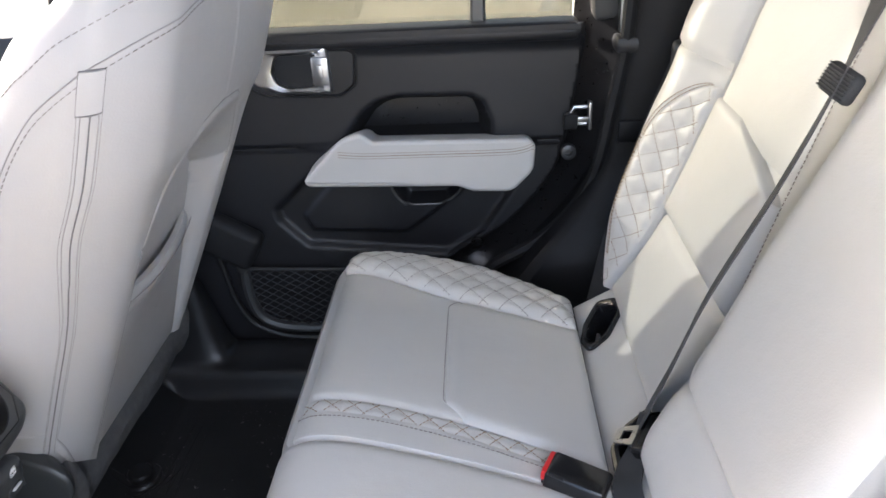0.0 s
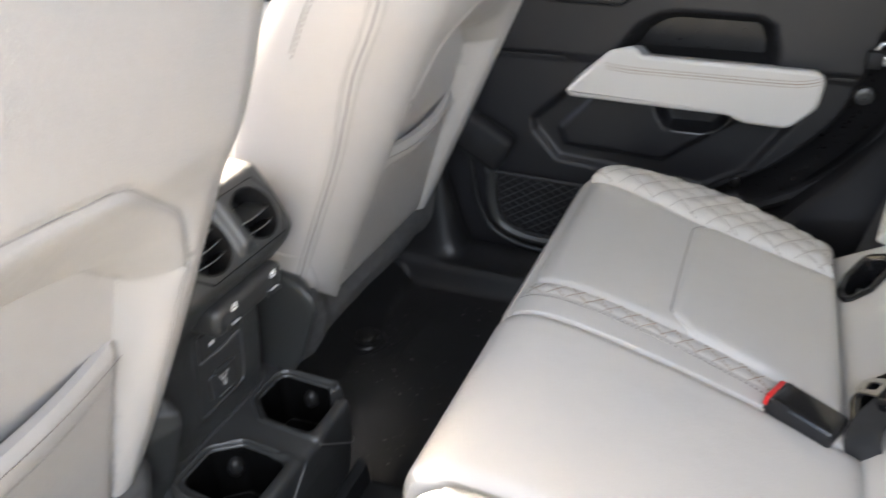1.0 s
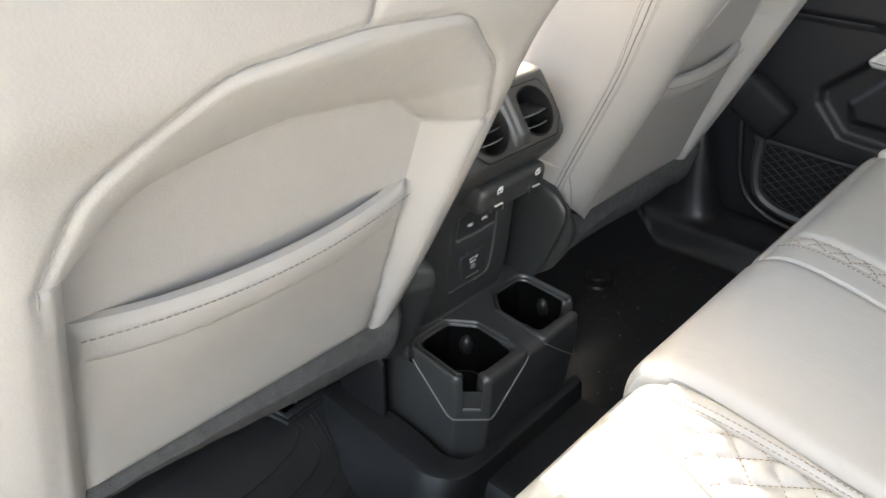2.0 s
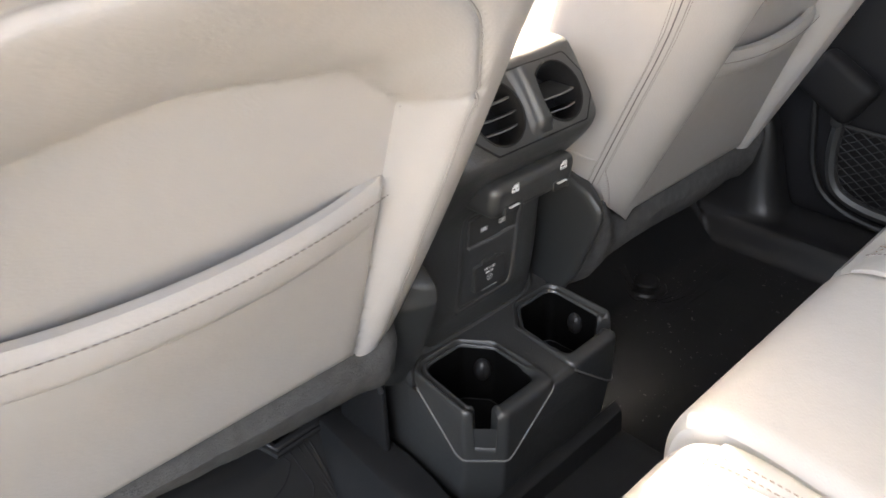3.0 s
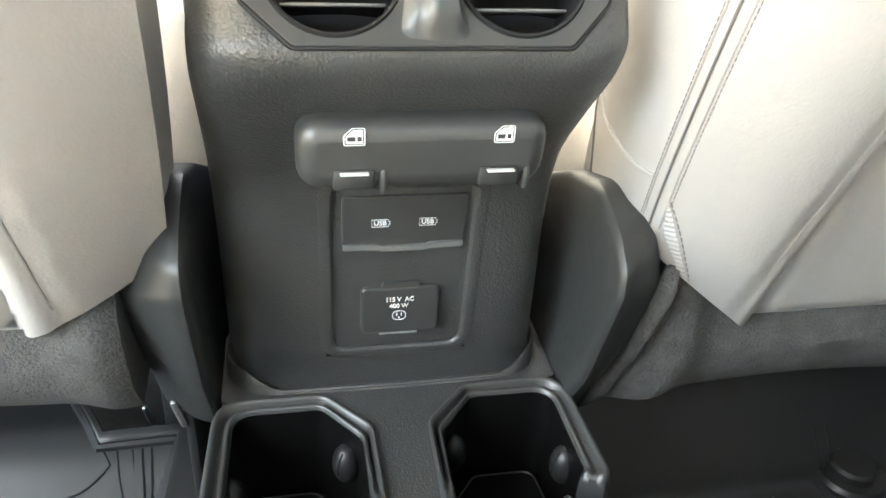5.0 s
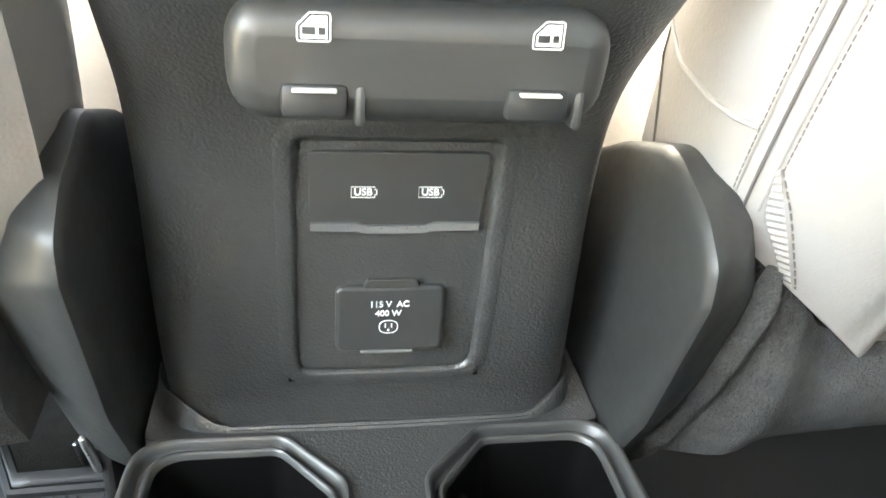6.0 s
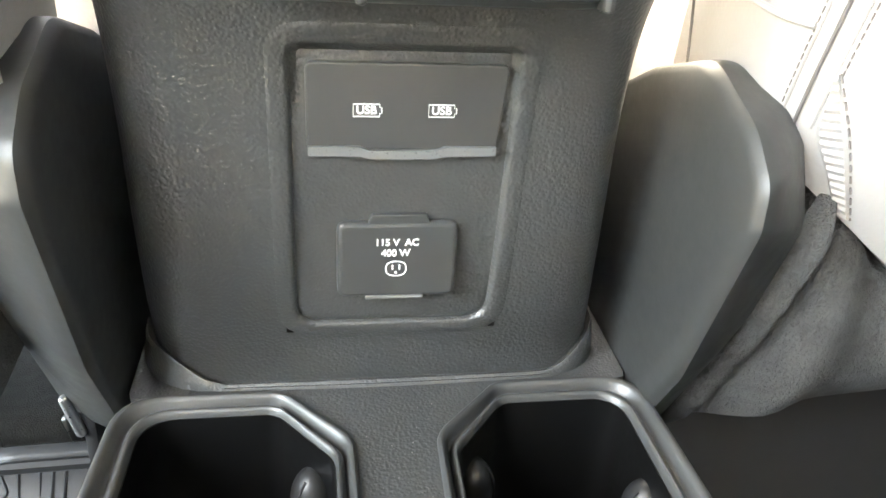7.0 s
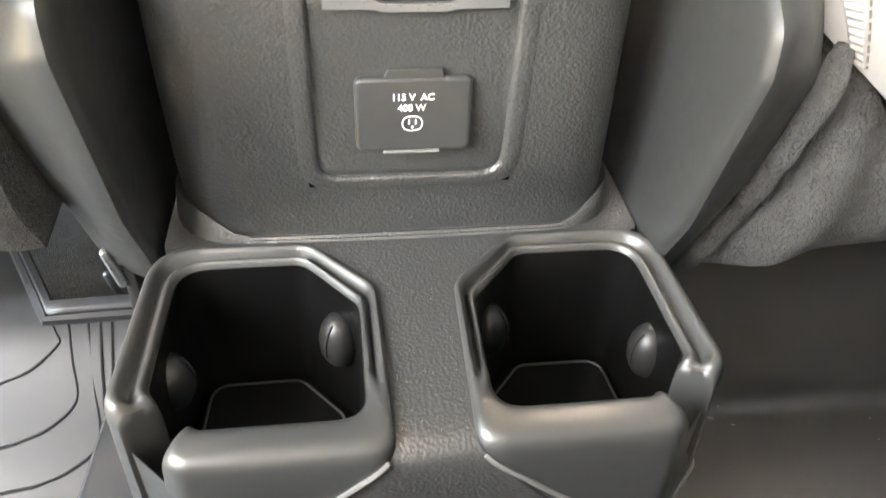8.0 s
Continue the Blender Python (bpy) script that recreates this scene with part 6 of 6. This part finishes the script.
def door_jamb():
    t = thing("door_jamb", "black painted door jamb with latch striker and trim", "car body", (0.3, 0.75, 0.0), kind="structure")
    bm = bmesh.new()
    # jamb surface behind the door's slanting rear edge
    edge = [(-0.02, 0.05), (0.043, 0.215), (0.133, 0.275), (0.195, 0.335), (0.232, 0.40), (0.252, 0.495), (0.274, 0.64), (0.290, 1.3)]
    e = spline2(edge, 60)
    loops = []
    for x, z in e:
        loops.append([Vector((x - 0.02, 0.80, z)), Vector((x + 0.005, 0.785, z)), Vector((x + 0.020, 0.765, z - 0.004)), Vector((x + 0.045, 0.748, z - 0.010)), Vector((x + 0.052, 0.73, z - 0.012)), Vector((x + 0.06, 0.72, z - 0.014)), Vector((x + 0.09, 0.83, z))])
    loft(bm, loops)
    part("jamb_panel", bm, BODYPAINT, t)
    bm = bmesh.new()
    tube(bm, [(x + 0.055, 0.722, z - 0.012) for x, z in e], 0.011, 8)
    part("weatherstrip", bm, DARKVOID, t, "black rubber weatherstrip")
    # side trim beside the bench
    bm = bmesh.new()
    loops = []
    for i in range(40):
        q = i / 39
        z = lerp(0.02, 0.68, q)
        x0 = table([0.0, 0.12, 0.25, 0.33, 0.42, 0.60, 0.70], [0.02, 0.08, 0.17, 0.24, 0.292, 0.325, 0.335], z)
        y0 = 0.705 - 0.05 * smooth((0.42 - z) / 0.2)
        loops.append([Vector((x0, 0.74, z)), Vector((x0 + 0.008, y0 + 0.012, z)), Vector((x0 + 0.025, y0, z)), Vector((x0 + 0.12, y0 - 0.004, z)), Vector((0.62, y0, z)), Vector((0.62, 0.78, z)), Vector((x0, 0.78, z))])
    loft(bm, loops)
    part("side_trim", bm, JAMBTRIM, t)
    bm = bmesh.new()
    rbox(bm, (0.342, 0.703, 0.467), (0.048, 0.010, 0.036), 0.004, 2)
    part("trim_cover", bm, JAMBTRIM, t)
    bm = bmesh.new()
    tube(bm, [(x, 0.730, z) for x, z in spline2([(-0.382, 0.40), (-0.380, 0.26), (-0.373, 0.210), (-0.362, 0.152), (-0.337, 0.106), (-0.290, 0.080), (-0.233, 0.072), (-0.10, 0.069)], 50)], 0.006, 8)
    part("opening_seal", bm, RUBBER, t, "black rubber opening seal")
    bm = bmesh.new()
    rbox(bm, (-0.345, 0.715, 0.285), (0.10, 0.04, 0.075), 0.014, 3, m=Matrix.Rotation(radians(30), 4, "Y"))
    part("check_strap_cover", bm, DARKVOID, t)
    # striker
    bm = bmesh.new()
    rbox(bm, (0.277, 0.735, 0.486), (0.006, 0.018, 0.046), 0.002, 2)
    rbox(bm, (0.262, 0.737, 0.478), (0.035, 0.008, 0.010), 0.002, 2)
    tube(bm, [(0.272, 0.735, 0.500), (0.252, 0.735, 0.500), (0.244, 0.735, 0.486), (0.252, 0.735, 0.472), (0.272, 0.735, 0.472)], 0.004, 8)
    part("striker", bm, STEEL, t, "bright steel latch striker")
    bm = bmesh.new()
    rbox(bm, (0.246, 0.732, 0.478), (0.022, 0.020, 0.026), 0.004, 2)
    part("striker_bumper", bm, DARKVOID, t)
    bm = bmesh.new()
    x, z = 0.246, 0.418
    loft(bm, [[Vector((x + r * math.cos(a), 0.750 - hh, z + r * math.sin(a))) for a in [2 * math.pi * k / 20 for k in range(20)]] for r, hh in ((0.013, -0.01), (0.013, 0.004), (0.009, 0.006), (0.006, 0.006), (0.005, -0.002))])
    part("grommet", bm, BLACKSMOOTH, t, "black rubber grommet")
    bm = bmesh.new()
    rbox(bm, (0.45, 0.735, 0.600), (0.28, 0.05, 0.026), 0.008, 2)
    rbox(bm, (0.55, 0.775, 0.95), (0.48, 0.02, 0.70), 0.004, 1)
    part("quarter_ledge", bm, DOORSKIN, t)
    bm = bmesh.new()
    rbox(bm, (0.46, 0.742, 0.622), (0.28, 0.016, 0.010), 0.003, 2)
    rbox(bm, (0.322, 0.742, 0.70), (0.010, 0.016, 0.17), 0.003, 2)
    rbox(bm, (0.385, 0.735, 0.630), (0.030, 0.010, 0.012), 0.003, 2)
    part("quarter_frame", bm, STEEL, t, "pale metal quarter-window frame")


def shoulder_belt():
    t = thing("seat_belt", "black shoulder belt and guide beside the outer backrest", "seat belt", (0.42, 0.68, 0.40))
    bm = bmesh.new()
    ribbon(bm, spline([(0.47, 0.695, 0.80), (0.425, 0.690, 0.62), (0.37, 0.685, 0.46), (0.32, 0.660, 0.30), (0.29, 0.62, 0.20)], 30), (-0.3, -1, 0.2), 0.045, 0.0015)
    part("webbing", bm, WEB, t)
    bm = bmesh.new()
    rbox(bm, (0.402, 0.675, 0.585), (0.035, 0.02, 0.060), 0.010, 3)
    part("belt_guide", bm, BLACKSMOOTH, t)


def front_door():
    t = thing("door_front", "black front door trim with a light armrest", "car door", (-0.9, 0.77, 0.02), kind="structure")
    bm = bmesh.new()
    rbox(bm, (-0.95, 0.765, 0.33), (0.80, 0.05, 0.64), 0.02, 2)
    part("trim_panel", bm, DOORSKIN, t)
    bm = bmesh.new()
    rbox(bm, (-0.86, 0.70, 0.455), (0.42, 0.09, 0.10), 0.025, 4)
    part("armrest", bm, LEATHER, t, "light grey padded armrest")
    bm = bmesh.new()
    rbox(bm, (-0.95, 0.785, 0.975), (0.80, 0.004, 0.65), 0, 0)
    part("pane", bm, GLASS, t).visible_shadow = False


def cabin_bits():
    # bright lever and bolts below the driver seat
    t = thing("seat_rail", "steel seat rail with bolts below the seat", "seat rail", (-0.5, -0.19, 0.0))
    # made-up dark plate that stands in for shadow between mat lip and seat
    bm = bmesh.new()
    rbox(bm, (-0.455, -0.1265, 0.130), (0.08, 0.006, 0.11), 0.002, 2)
    part("shade_plate", bm, DARKVOID, t, "dark plate standing in for the shade below the seat")
    bm = bmesh.new()
    rbox(bm, (-0.555, -0.165, -0.030), (0.09, 0.07, 0.10), 0.006, 2)
    part("rail", bm, DARKVOID, t, "dark steel seat rail bracket")
    for p in ((-0.4145, -0.132, 0.180), (-0.532, -0.179, 0.080)):
        bm = bmesh.new()
        rbox(bm, p, (0.0045, 0.0045, 0.022), 0.002, 3, m=Matrix.Rotation(radians(14), 4, "X"))
        part("bolt", bm, STEEL, t, "bright steel bolt")


ground()
shell()
floor_liner()
crumbs()
console()
for side in (1, -1):
    front_seat(side)
wide = thing("rear_seat", "wide light grey leather rear bench seat with quilted bolsters", "car seat", (0.05, 0.22, 0.005), "rear bench")
narrow = thing("rear_seat", "narrow light grey leather rear seat, partly sunlit", "car seat", (0.05, -0.36, 0.005), "rear bench")
rear_cushion_wide(wide)
rear_cushion_narrow(narrow)
seat_filler()
rear_backrests(wide, narrow)
seat_belts()
right_door()
door_jamb()
shoulder_belt()
front_door()
cabin_bits()
